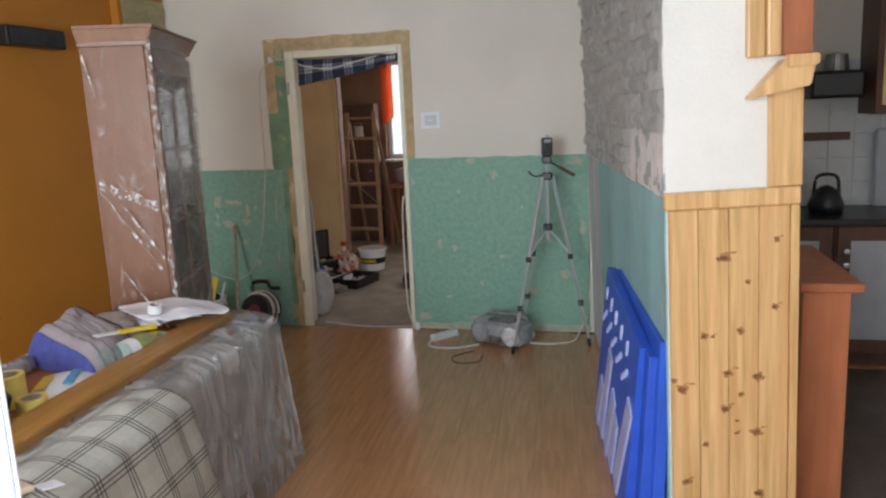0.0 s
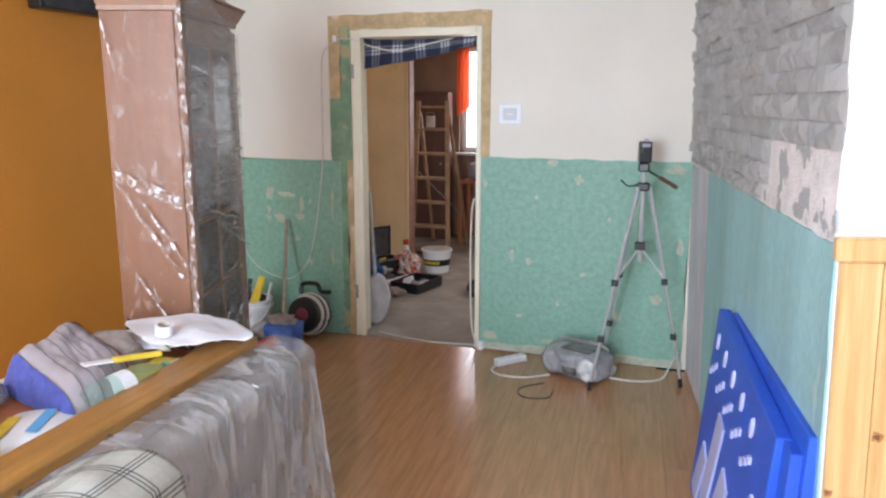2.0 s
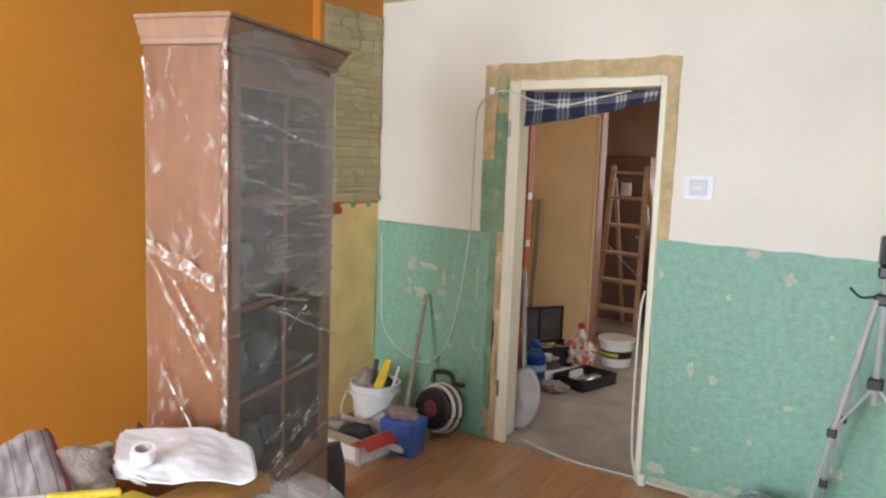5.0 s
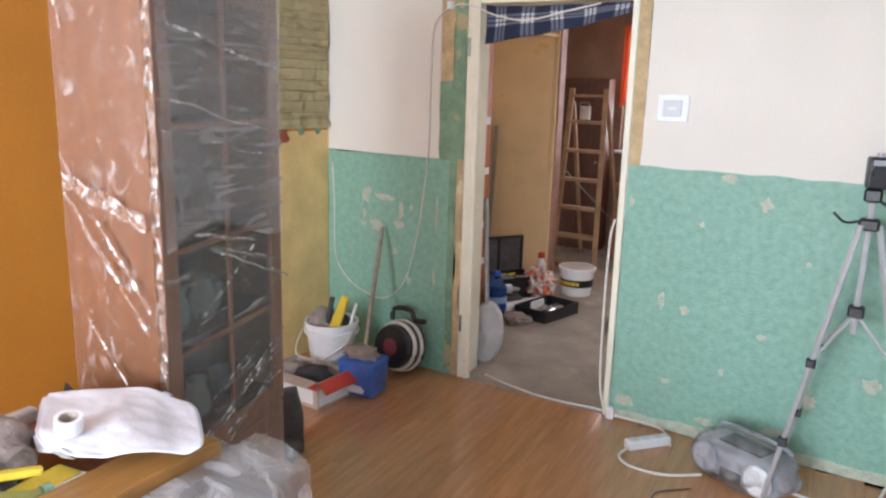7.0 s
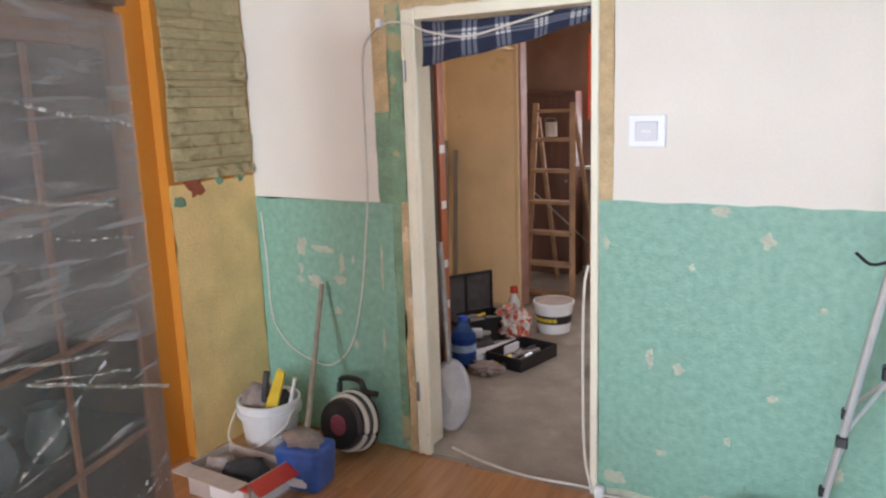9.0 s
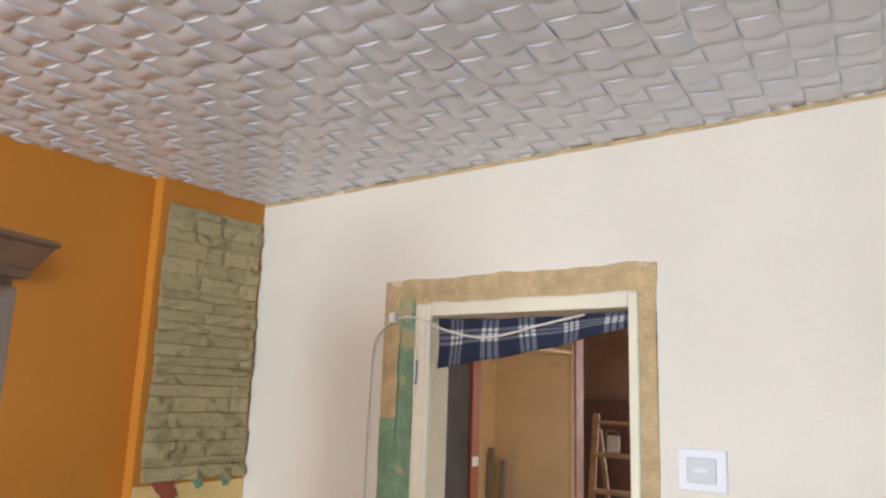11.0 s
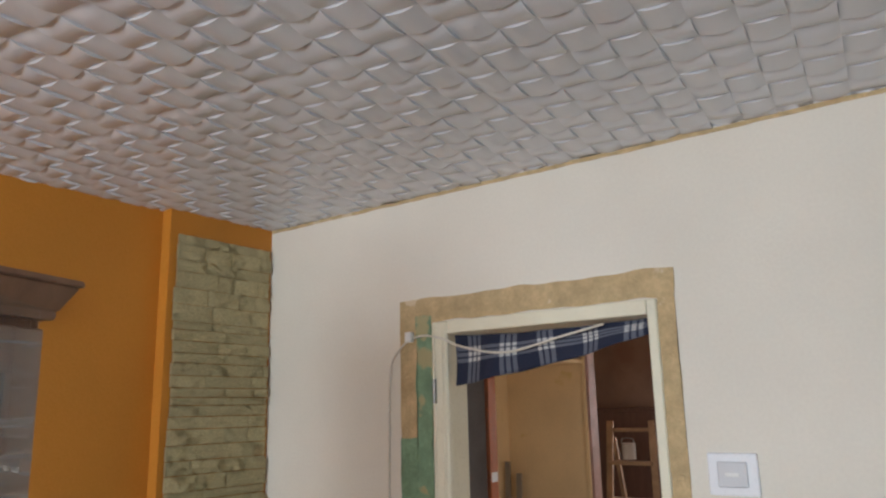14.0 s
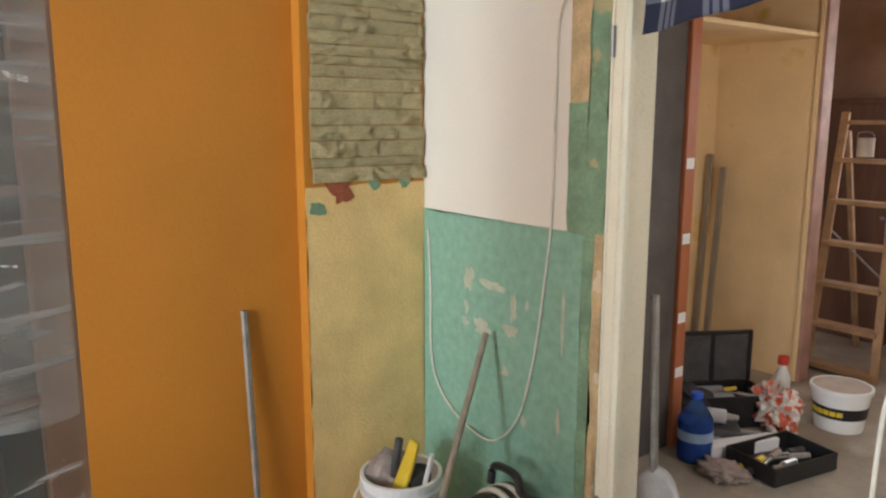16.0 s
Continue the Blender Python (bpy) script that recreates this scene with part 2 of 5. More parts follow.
BOOTGREY = mat("grey_rubber", (0.075, 0.07, 0.072), 0.6, var=0.3, scale=14, bump=0.3)
PINKRENDER = mat("stained_plum_plaster", (0.33, 0.20, 0.14), 0.85, var=0.2, scale=3, bump=0.3, patch=(0.26, 0.14, 0.09), patch_scale=2.5, patch_at=0.55, sharp=0.2)
HALLCREAM = mat("yellowed_cream_plaster", (0.88, 0.66, 0.38), 0.85, var=0.08, scale=3, bump=0.2, patch=(0.70, 0.50, 0.14), patch_scale=3, patch_at=0.63, sharp=0.08)
HALLDARK = mat("dark_grey_hall_side", (0.11, 0.095, 0.09), 0.75, var=0.25, scale=5, bump=0.1)
CURTAIN = mat("orange_curtain_cloth", (0.80, 0.22, 0.08), 0.9, var=0.1, scale=8, stretch=(6, 6, 0.5))
cn, cl_ = CURTAIN.node_tree.nodes, CURTAIN.node_tree.links.new
glow, blend = cn.new("ShaderNodeBsdfTranslucent"), cn.new("ShaderNodeMixShader")
glow.inputs[0].default_value, blend.inputs[0].default_value = (0.9, 0.38, 0.22, 1), 0.7
cl_(cn["Principled BSDF"].outputs[0], blend.inputs[1])
cl_(glow.outputs[0], blend.inputs[2])
cl_(blend.outputs[0], cn["Material Output"].inputs[0])
TILE = mat("white_glazed_tile", (0.66, 0.67, 0.68), 0.2, var=0.05, scale=10, bump=0.02, each=0.12)
SOFAGREY = mat("grey_upholstery", (0.60, 0.56, 0.52), 0.9, var=0.2, scale=7, bump=0.4)
PLAID = plaid_mat("cream_check_blanket", (0.45, 0.43, 0.37), (0.14, 0.135, 0.12), (0.05, 0.048, 0.044), 0.145, 0.02, (0.40, 0.5, 0.60), 0.06)
NAVY = plaid_mat("navy_check_curtain", (0.018, 0.024, 0.052), (0.13, 0.14, 0.18), (0.6, 0.6, 0.6), 0.16, 0.05, (0.35, 0.5, 0.65))
TOWEL_STRIPED = plaid_mat("striped_towel_cloth", (0.36, 0.32, 0.33), (0.17, 0.14, 0.15), (0.1, 0.1, 0.1), 0.062, 0.05, (0.5,), 0.0)
TOWEL = mat("striped_towel", (0.37, 0.33, 0.345), 0.95, var=0.15, scale=30, bump=0.5)
TOWELBLUE = mat("blue_towel_edge", (0.08, 0.10, 0.36), 0.95, var=0.15, scale=30, bump=0.5)
MAROON = mat("maroon_stripe", (0.25, 0.06, 0.08), 0.95, var=0.15, scale=30, bump=0.4)
FILM = film_mat("stretch_film", 0.14, 20.0, (1.0, 1.0, 0.55), 0.12, 0.59, 0.74, 0.05, 2.2)
FILM_FRONT = film_mat("layered_stretch_film", 0.12, 5.0, (1.0, 0.9, 11.0), 0.3, 0.58, 0.72, 0.2, 3.6, 24, 0.5)
# FILM_UPPER: sheen seen at some angles, painted as constant pale haze
FILM_UPPER = film_mat("sheen_haze_film", 0.24, 4.0, (1.0, 0.9, 7.0), 0.3, 0.42, 0.72, 0.6, 1.7, 8, 0.6)
FILM_SOFA = film_mat("sofa_dust_film", 0.34, 6.0, (1.0, 2.0, 0.7), 0.9, 0.42, 0.76, 0.5, 1.8, 50, 1.4)
FILM_BAG = film_mat("radio_bag_film", 0.16, 14.0, (1, 1, 1), 0.7)
CHINA = mat("pale_glazed_china", (0.42, 0.44, 0.45), 0.15, var=0.1, scale=14, bump=0.02, patch=(0.16, 0.20, 0.30), patch_scale=16, patch_at=0.62)
PADDLEGREY = mat("scuffed_grey_metal", (0.50, 0.47, 0.46), 0.45, var=0.15, scale=12, bump=0.1)
GREYPRINT = mat("grey_switch_rocker", (0.66, 0.67, 0.70), 0.4, var=0.04, scale=8)


def clear_mat(name, colour, rough=0.08):
    m = bpy.data.materials.new(name)
    m.use_nodes = True
    b = m.node_tree.nodes["Principled BSDF"]
    b.inputs["Base Color"].default_value = (*colour, 1)
    b.inputs["Roughness"].default_value = rough
    b.inputs["Transmission Weight"].default_value = 0.9
    b.inputs["IOR"].default_value = 1.15
    return m


GLASS = clear_mat("cabinet_glass", (0.75, 0.82, 0.80))
PET = clear_mat("pale_green_bottle", (0.70, 0.88, 0.80), 0.06)
PETBLUE = clear_mat("blue_water_bottle", (0.16, 0.32, 0.66))
PETLABEL = mat("pale_blue_label", (0.30, 0.42, 0.60), 0.4, var=0.1, scale=20)
PANE = clear_mat("window_glass", (0.95, 0.97, 0.97), 0.02)

# ---- building helpers ----
def mesh_of(name, bm, material, smooth=False):
    me = bpy.data.meshes.new(name)
    bmesh.ops.recalc_face_normals(bm, faces=bm.faces)
    bm.to_mesh(me)
    bm.free()
    me.materials.append(material)
    if smooth:
        for p in me.polygons:
            p.use_smooth = True
    return me


def part(name, bm, material, parent=None, label="", smooth=False):
    ob = new(name, mesh_of(name, bm, material, smooth))
    ob.parent = parent
    return tagged(ob, label)


BASE = Matrix()


def thing(name, label, category, m=None, group="", kind=""):
    ob = new(name)
    ob.empty_display_size = 0.1
    ob.matrix_world = BASE @ (m or Matrix())
    return tagged(ob, label, category, group, kind)


def box(bm, a, b, bev=0.0, m=None, seg=1):
    r = bmesh.ops.create_cube(bm, size=1)
    vs = r["verts"]
    for v in vs:
        v.co = Vector([(a[i] + b[i]) / 2 + v.co[i] * (b[i] - a[i]) for i in range(3)])
    if bev:
        es = list({e for v in vs for e in v.link_edges})
        out = bmesh.ops.bevel(bm, geom=es, offset=bev, segments=seg, affect="EDGES", profile=0.5)
        vs = list({v for f in out["faces"] for v in f.verts} | {v for v in vs if v.is_valid})
    if m is not None:
        bmesh.ops.transform(bm, matrix=m, verts=vs)
    return bm


def B(a, b, bev=0.0, m=None, seg=1):
    return box(bmesh.new(), a, b, bev, m, seg)


def tube(bm, pts, r, seg=8, r1=None, cap=True):
    """A round bar along the points, tapering from r to r1."""
    pts = [Vector(p) for p in pts]
    rings = []
    for i, p in enumerate(pts):
        d = (pts[min(i + 1, len(pts) - 1)] - pts[max(i - 1, 0)]).normalized()
        side = d.cross(Vector((0, 0, 1)) if abs(d.z) < 0.95 else Vector((1, 0, 0))).normalized()
        up = side.cross(d)
        rr = r if r1 is None else r + (r1 - r) * i / (len(pts) - 1)
        rings.append([bm.verts.new(p + (side * math.cos(a) + up * math.sin(a)) * rr) for a in (2 * math.pi * k / seg for k in range(seg))])
    for q, w in zip(rings, rings[1:]):
        for k in range(seg):
            bm.faces.new((q[k], q[(k + 1) % seg], w[(k + 1) % seg], w[k]))
    if cap:
        bm.faces.new(rings[0][::-1])
        bm.faces.new(rings[-1])
    return bm


def T(pts, r, seg=8, r1=None):
    return tube(bmesh.new(), pts, r, seg, r1)


def curve(ctrl, n=8):
    """Points of a smooth line through the given ones."""
    c = [Vector(p) for p in ctrl]
    c = [c[0] * 2 - c[1]] + c + [c[-1] * 2 - c[-2]]
    out = []
    for i in range(1, len(c) - 2):
        for k in range(n):
            t = k / n
            out.append(0.5 * (2 * c[i] + (c[i + 1] - c[i - 1]) * t + (2 * c[i - 1] - 5 * c[i] + 4 * c[i + 1] - c[i + 2]) * t * t
                              + (3 * c[i] - c[i - 1] - 3 * c[i + 1] + c[i + 2]) * t ** 3))
    return out + [c[-2]]


def lathe(profile, seg=28, m=None):
    """A turned shape from (radius, height) pairs."""
    bm = bmesh.new()
    rings = [[bm.verts.new((r * math.cos(2 * math.pi * k / seg), r * math.sin(2 * math.pi * k / seg), z)) for k in range(seg)] for r, z in profile]
    for q, w in zip(rings, rings[1:]):
        for k in range(seg):
            bm.faces.new((q[k], q[(k + 1) % seg], w[(k + 1) % seg], w[k]))
    if profile[0][0] > 1e-4:
        bm.faces.new(rings[0][::-1])
    if profile[-1][0] > 1e-4:
        bm.faces.new(rings[-1])
    bmesh.ops.remove_doubles(bm, verts=bm.verts, dist=1e-5)
    if m is not None:
        bmesh.ops.transform(bm, matrix=m, verts=bm.verts)
    return bm


def sheet(nx, ny, fn, thick=0.0, uv=None):
    """A cloth or shell: fn(u, v) gives the place for u, v from 0 to 1; uv scales its UV map in metres."""
    bm = bmesh.new()
    lay = bm.loops.layers.uv.new("UVMap")
    g = [[bm.verts.new(fn(i / nx, j / ny)) for j in range(ny + 1)] for i in range(nx + 1)]
    for i in range(nx):
        for j in range(ny):
            f = bm.faces.new((g[i][j], g[i + 1][j], g[i + 1][j + 1], g[i][j + 1]))
            if uv:
                for lp, (a, b) in zip(f.loops, ((i, j), (i + 1, j), (i + 1, j + 1), (i, j + 1))):
                    lp[lay].uv = (a / nx * uv[0], b / ny * uv[1])
    if thick:
        bmesh.ops.recalc_face_normals(bm, faces=bm.faces)
        bmesh.ops.solidify(bm, geom=bm.faces[:], thickness=thick)
    return bm


def lump(size, seed, rough=0.25, freq=2.0, sub=3):
    """A crumpled soft mass, flat below, of the given width, depth and height."""
    bm = bmesh.new()
    bmesh.ops.create_icosphere(bm, subdivisions=sub, radius=1)
    for v in bm.verts:
        p = v.co.copy()
        k = 1 + rough * noise.noise(p * freq + Vector((seed, 0, 0))) + rough * 0.6 * noise.noise(p * freq * 2.7 + Vector((0, seed, 0)))
        v.co = Vector((p.x * k * size[0] / 2, p.y * k * size[1] / 2, max(0, (p.z * k + 0.75) / 1.75 * size[2])))
    return bm


def cut_wall(name, x0, x1, y0, y1, z0, z1, holes, material, along="x"):
    """A wall with thickness and openings that go through it; holes: (from, to, bottom, top) along it."""
    bm = bmesh.new()
    us = sorted({x0 if along == "x" else y0, x1 if along == "x" else y1, *[h[0] for h in holes], *[h[1] for h in holes]})
    zs = sorted({z0, z1, *[h[2] for h in holes], *[h[3] for h in holes]})
    for a, b in zip(us, us[1:]):
        for c, d in zip(zs, zs[1:]):
            if any(h[0] <= a and b <= h[1] and h[2] <= c and d <= h[3] for h in holes):
                continue
            lo, hi = ((a, y0, c), (b, y1, d)) if along == "x" else ((x0, a, c), (x1, b, d))
            box(bm, lo, hi)
    bmesh.ops.remove_doubles(bm, verts=bm.verts, dist=1e-5)
    seen = {}
    for f in bm.faces:
        seen.setdefault(tuple(round(c, 4) for c in f.calc_center_median()), []).append(f)
    bmesh.ops.delete(bm, geom=[f for fs in seen.values() if len(fs) > 1 for f in fs], context="FACES")
    return tagged(part(name, bm, material), kind="structure")


def blotch(name, cx, cz, w, h, seed, material, parent, to_world, deep=0.004):
    """A ragged flat patch on a wall; to_world(u, z, d) places it."""
    bm = bmesh.new()
    n = 18
    rim = []
    for k in range(n):
        a = 2 * math.pi * k / n
        q = 1 + 0.8 * noise.noise(Vector((math.cos(a) * 1.9 + seed, math.sin(a) * 1.3, seed * 0.7)))
        rim.append((cx + math.cos(a) * w / 2 * q, cz + math.sin(a) * h / 2 * q))
    top = [bm.verts.new(to_world(u, z, deep)) for u, z in rim]
    low = [bm.verts.new(to_world(u, z, -0.001)) for u, z in rim]
    bm.faces.new(top)
    for k in range(n):
        bm.faces.new((top[k], low[k], low[(k + 1) % n], top[(k + 1) % n]))
    return part(name, bm, material, parent)


def ragged(u0, u1, z0, z1, rough, seed, to_world, deep, step=0.03):
    """A raised coat of paint or plaster over a wall, with uneven edges."""
    bm = bmesh.new()
    nu, nz = max(2, int((u1 - u0) / step)), max(2, int((z1 - z0) / step))
    rim = [(u0 + (u1 - u0) * i / nu, z0) for i in range(nu)] + [(u1, z0 + (z1 - z0) * j / nz) for j in range(nz)]
    rim += [(u1 - (u1 - u0) * i / nu, z1) for i in range(nu)] + [(u0, z1 - (z1 - z0) * j / nz) for j in range(nz)]
    pts = []
    for u, z in rim:
        d = Vector((u * 9 + seed, z * 9, seed))
        pts.append((u + rough * noise.noise(d), max(0.001, z + rough * noise.noise(d + Vector((5, 9, 2))))))
    top = [bm.verts.new(to_world(u, z, deep)) for u, z in pts]
    low = [bm.verts.new(to_world(u, z, 0)) for u, z in pts]
    bm.faces.new(top)
    for k in range(len(top)):
        bm.faces.new((top[k], low[k], low[(k + 1) % len(top)], top[(k + 1) % len(top)]))
    bmesh.ops.triangulate(bm, faces=[f for f in bm.faces if len(f.verts) > 4])
    return bm

# ---- the large structure ----
TURN = 7.97
RW = pose(1.748, 0, 0, 0, -1.5, TURN)
TOP = 2.58


def north(u, z, d):
    return Vector((u, -d, z))


def right(s, z, d):
    return RW @ Vector((-d, -s, z))


def chimney(y, z, d):
    return Vector((-1.40 + d, y, z))


floor = tagged(part("floor", B((-1.7, -6.55, -0.12), (4.4, 0.0, -0.012)), LAMINATE), "worn warm oak laminate floor of the room", kind="structure")
hall_floor = tagged(part("floor_hall", B((-2.4, 0.03, -0.12), (1.0, 4.5, -0.004)), CONCRETE), "dusty bare concrete hall floor", kind="structure")
tagged(part("floor_kitchen", B((2.62, -3.0, -0.005), (4.19, -0.61, 0.004)), KITCHENFLOOR), "dark brown tiled kitchen floor", kind="structure")
tagged(part("threshold", B((-0.45, 0.0, -0.05), (0.435, 0.03, -0.008)), CONCRETE), kind="structure")

wall_north = cut_wall("wall_north", -1.75, 4.4, 0, 0.18, 0, TOP, [(-0.45, 0.435, 0, 2.06)], CREAM)
wall_west = tagged(part("wall_west", B((-1.72, -6.55, 0), (-1.46, -0.001, TOP)), ORANGE), kind="structure")
wall_chimney = tagged(part("wall_chimney", B((-1.459, -0.54, 0), (-1.40, -0.001, TOP - 0.001)), ORANGE), kind="structure")
wall_east = tagged(part("wall_east", B((4.2, -6.55, 0), (4.4, -0.001, TOP)), CREAM), kind="structure")
wall_south = cut_wall("wall_south", -1.5, 4.2, -6.55, -6.35, 0, TOP, [(-0.4, 1.6, 0.95, 2.35), (2.35, 3.55, 0.95, 2.35)], CREAM)
wall_right = tagged(part("wall_right", B((0, -2.62, -0.03), (0.42, 0.06, TOP - 0.002), m=RW), WHITE), kind="structure")
tagged(part("ceiling_slab", B((-1.75, -6.55, TOP + 0.0046), (4.4, 0.18, TOP + 0.15)), CEIL), kind="structure")

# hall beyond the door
# west side of the hall, much darker in tone than the other hall walls
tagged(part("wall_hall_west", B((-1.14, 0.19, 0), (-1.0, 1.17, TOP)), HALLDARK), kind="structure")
tagged(part("wall_closet_back", B((-1.84, 0.7, 0), (-1.72, 2.57, TOP)), HALLCREAM), kind="structure")
tagged(part("wall_closet_side", B((-1.84, 2.571, 0), (-1.09, 2.67, TOP)), HALLCREAM), "yellowed cream plaster closet side wall", kind="structure")
tagged(part("wall_hall_far_west", B((-2.3, 2.68, 0), (-2.2, 4.1, TOP)), PINKRENDER), kind="structure")
wall_hall_end = cut_wall("wall_hall_end", -2.3, 0.9, 4.1, 4.3, 0, TOP, [(-1.02, -0.05, 1.02, 2.25)], PINKRENDER)
# the hole is out of view, added to hold the hall's fill lamp
cut_wall("wall_hall_east", 0.78, 0.9, 0.19, 4.09, 0, TOP, [(0.55, 1.45, 0.6, 2.3)], HALLCREAM, "y")
tagged(part("ceiling_hall", B((-2.3, 0.181, TOP), (0.9, 4.3, TOP + 0.1)), PINKRENDER), kind="structure")


def woven_ceiling():
    """Foam tiles with a basket-weave relief: square pads that arch one way, then the other."""
    c, n = 0.0965, 4
    verts, faces = [], []
    m = Matrix.Translation((1.148, 0, 0)) @ pose(0, 0, 0, 0, 0, 5.8)
    inv_edge = lambda y: 1.72 - 0.14 * y + 0.05
    for i in range(-32, 14):
        for j in range(-68, 8):
            w = m @ Vector(((i + 0.5) * c, (j + 0.5) * c, 0))
            if w.x < -1.58 or w.x > inv_edge(w.y) + (3.0 if w.y < -2.7 else 0.06) or w.y > 0.1 or w.y < -4.6 or w.x > 2.9:
                continue
            seam_x, seam_y = i % 5 == 0, j % 5 == 0
            base = len(verts)
            for a in range(n + 1):
                for b in range(n + 1):
                    u, v = a / n, b / n
                    t = v if (i + j) % 2 == 0 else u
                    o = u if (i + j) % 2 == 0 else v
                    h = 0.009 * math.sin(math.pi * t) + 0.002 * o
                    if (seam_x and a == 0) or (seam_y and b == 0):
                        h = 0.0
                    gx = 0.022 if seam_x and a == 0 else 0.0
                    gy = 0.018 if seam_y and b == 0 else 0.0
                    p = m @ Vector(((i + u + gx) * c, (j + v + gy) * c, TOP + 0.004 - h))
                    verts.append((p.x, min(p.y, -0.0005), p.z))
            for a in range(n):
                for b in range(n):
                    k = base + a * (n + 1) + b
                    faces.append((k, k + 1, k + n + 2, k + n + 1))
            # the pad's edges go up to the sheet behind it
            rim = [[base + a * (n + 1) for a in range(n + 1)], [base + a * (n + 1) + n for a in range(n + 1)], [base + b for b in range(n + 1)], [base + n * (n + 1) + b for b in range(n + 1)]]
            for line in rim:
                o = len(verts)
                verts += [verts[q] for q in line] + [(verts[q][0], verts[q][1], TOP + 0.0045) for q in line]
                faces += [(o + q, o + q + 1, o + n + 2 + q, o + n + 1 + q) for q in range(n)]
    me = bpy.data.meshes.new("ceiling")
    me.from_pydata(verts, [], faces)
    me.materials.append(CEIL)
    for p in me.polygons:
        p.use_smooth = True
    return tagged(new("ceiling", me), "white foam ceiling tiles with basket-weave relief", kind="structure")


woven_ceiling()

# coats of paint, plaster and wear on the walls
part("dado", ragged(-1.395, -0.455, 0.0, 1.215, 0.008, 3, north, 0.004), GREEN, wall_north, "chipped green dado paint")
part("dado", ragged(0.44, 1.712, 0.03, 1.262, 0.008, 7, north, 0.004), GREEN, wall_north, "chipped green dado paint")
part("plaster_base", ragged(0.44, 1.72, 0.0, 0.05, 0.012, 9, north, 0.006), SPOT, wall_north, "crumbling bare plaster at the floor")
part("plaster_band", ragged(-0.615, -0.455, 1.60, 2.158, 0.006, 4, north, 0.003), TAN, wall_north, "bare tan plaster band")
part("plaster_band", ragged(-0.52, 0.495, 2.062, 2.156, 0.009, 5, north, 0.0045), TAN, wall_north, "bare tan plaster band")
part("plaster_band", ragged(0.437, 0.495, 1.262, 2.06, 0.004, 6, north, 0.003), TAN, wall_north, "bare tan plaster band")
part("paint_strip", ragged(-0.535, -0.458, 1.2, 2.09, 0.012, 8, north, 0.006), GREEN_DARK, wall_north, "scraped dark green strip")
part("paint_strip", ragged(-0.615, -0.53, 1.21, 1.63, 0.012, 12, north, 0.0055), GREEN_DARK, wall_north, "scraped dark green strip")
part("paint_strip", ragged(-0.495, -0.457, 0.0, 1.22, 0.012, 14, north, 0.007), TAN, wall_north, "bare tan plaster strip")
part("paint_strip", ragged(-0.545, -0.497, 0.02, 1.2, 0.010, 15, north, 0.006), GREEN_DARK, wall_north, "scraped dark green strip")
for k, (u, z, w, h) in enumerate([(-1.11, 0.98, 0.07, 0.10), (-0.97, 0.97, 0.13, 0.04), (-0.86, 0.90, 0.05, 0.12), (-1.03, 0.80, 0.12, 0.08), (-0.88, 0.82, 0.08, 0.06),
                                  (-1.13, 0.80, 0.05, 0.05), (-0.90, 0.66, 0.06, 0.04), (-0.80, 0.5, 0.04, 0.05), (0.65, 0.64, 0.045, 0.09), (0.76, 0.61, 0.06, 0.05),
                                  (1.06, 1.14, 0.06, 0.07), (0.90, 1.235, 0.08, 0.04), (1.62, 1.215, 0.16, 0.07), (1.55, 0.42, 0.10, 0.08), (1.32, 0.30, 0.09, 0.07),
                                  (1.67, 0.75, 0.05, 0.14), (0.52, 0.10, 0.10, 0.07), (1.1, 0.55, 0.05, 0.03),
                                  (-1.12, 0.86, 0.03, 0.06), (-0.79, 0.93, 0.02, 0.05), (-0.62, 0.9, 0.02, 0.22), (-0.63, 0.55, 0.02, 0.16), (0.47, 1.1, 0.03, 0.07), (0.80, 1.02, 0.03, 0.03),
                                  (1.25, 0.9, 0.025, 0.03), (0.95, 0.35, 0.03, 0.04), (1.45, 0.66, 0.03, 0.05), (0.7, 0.25, 0.05, 0.03), (1.2, 0.12, 0.12, 0.05), (0.9, 0.09, 0.10, 0.04), (-1.0, 0.06, 0.14, 0.04)]):
    blotch("paint_chip", u, z, w * 0.8, h * 0.8, k * 1.7 + 2, SPOT, wall_north, lambda a, b, d: north(a, b, d + 0.004), 0.002)
part("ceiling_gap", ragged(-1.40, 1.72, 2.562, 2.577, 0.008, 31, north, 0.003), TAN, wall_north, "uneven tan joint under the ceiling")
part("ceiling_gap", ragged(0.0, 2.6, 2.548, 2.562, 0.008, 33, right, 0.005), TAN, wall_right, "uneven tan joint under the ceiling")
part("lower_coat", ragged(-0.535, -0.003, 0.0, 1.33, 0.008, 21, chimney, 0.003), OCHRE, wall_chimney, "bare ochre plaster")
for k, (u, z, w, h) in enumerate([(-0.39, 1.31, 0.09, 0.10), (-0.24, 1.33, 0.05, 0.05), (-0.1, 1.335, 0.04, 0.05), (-0.49, 1.25, 0.06, 0.05)]):
    blotch("plaster_chip", u, z, w, h, k + 40, BRICK if k == 0 else GREEN_DARK, wall_chimney, chimney, 0.006)
part("dado", ragged(0.62, 2.615, 0.0, 1.262, 0.01, 23, right, 0.005), TEAL, wall_right, "streaked teal dado paint")
part("render_strip", ragged(0.0, 0.66, 0.0, 1.25, 0.012, 25, right, 0.004), LILAC, wall_right, "smooth lilac grey render strip")
part("adhesive_bed", ragged(0.02, 2.618, 1.27, 2.53, 0.012, 27, right, 0.006), ADHESIVE, wall_right, "dabbed grey tile adhesive")

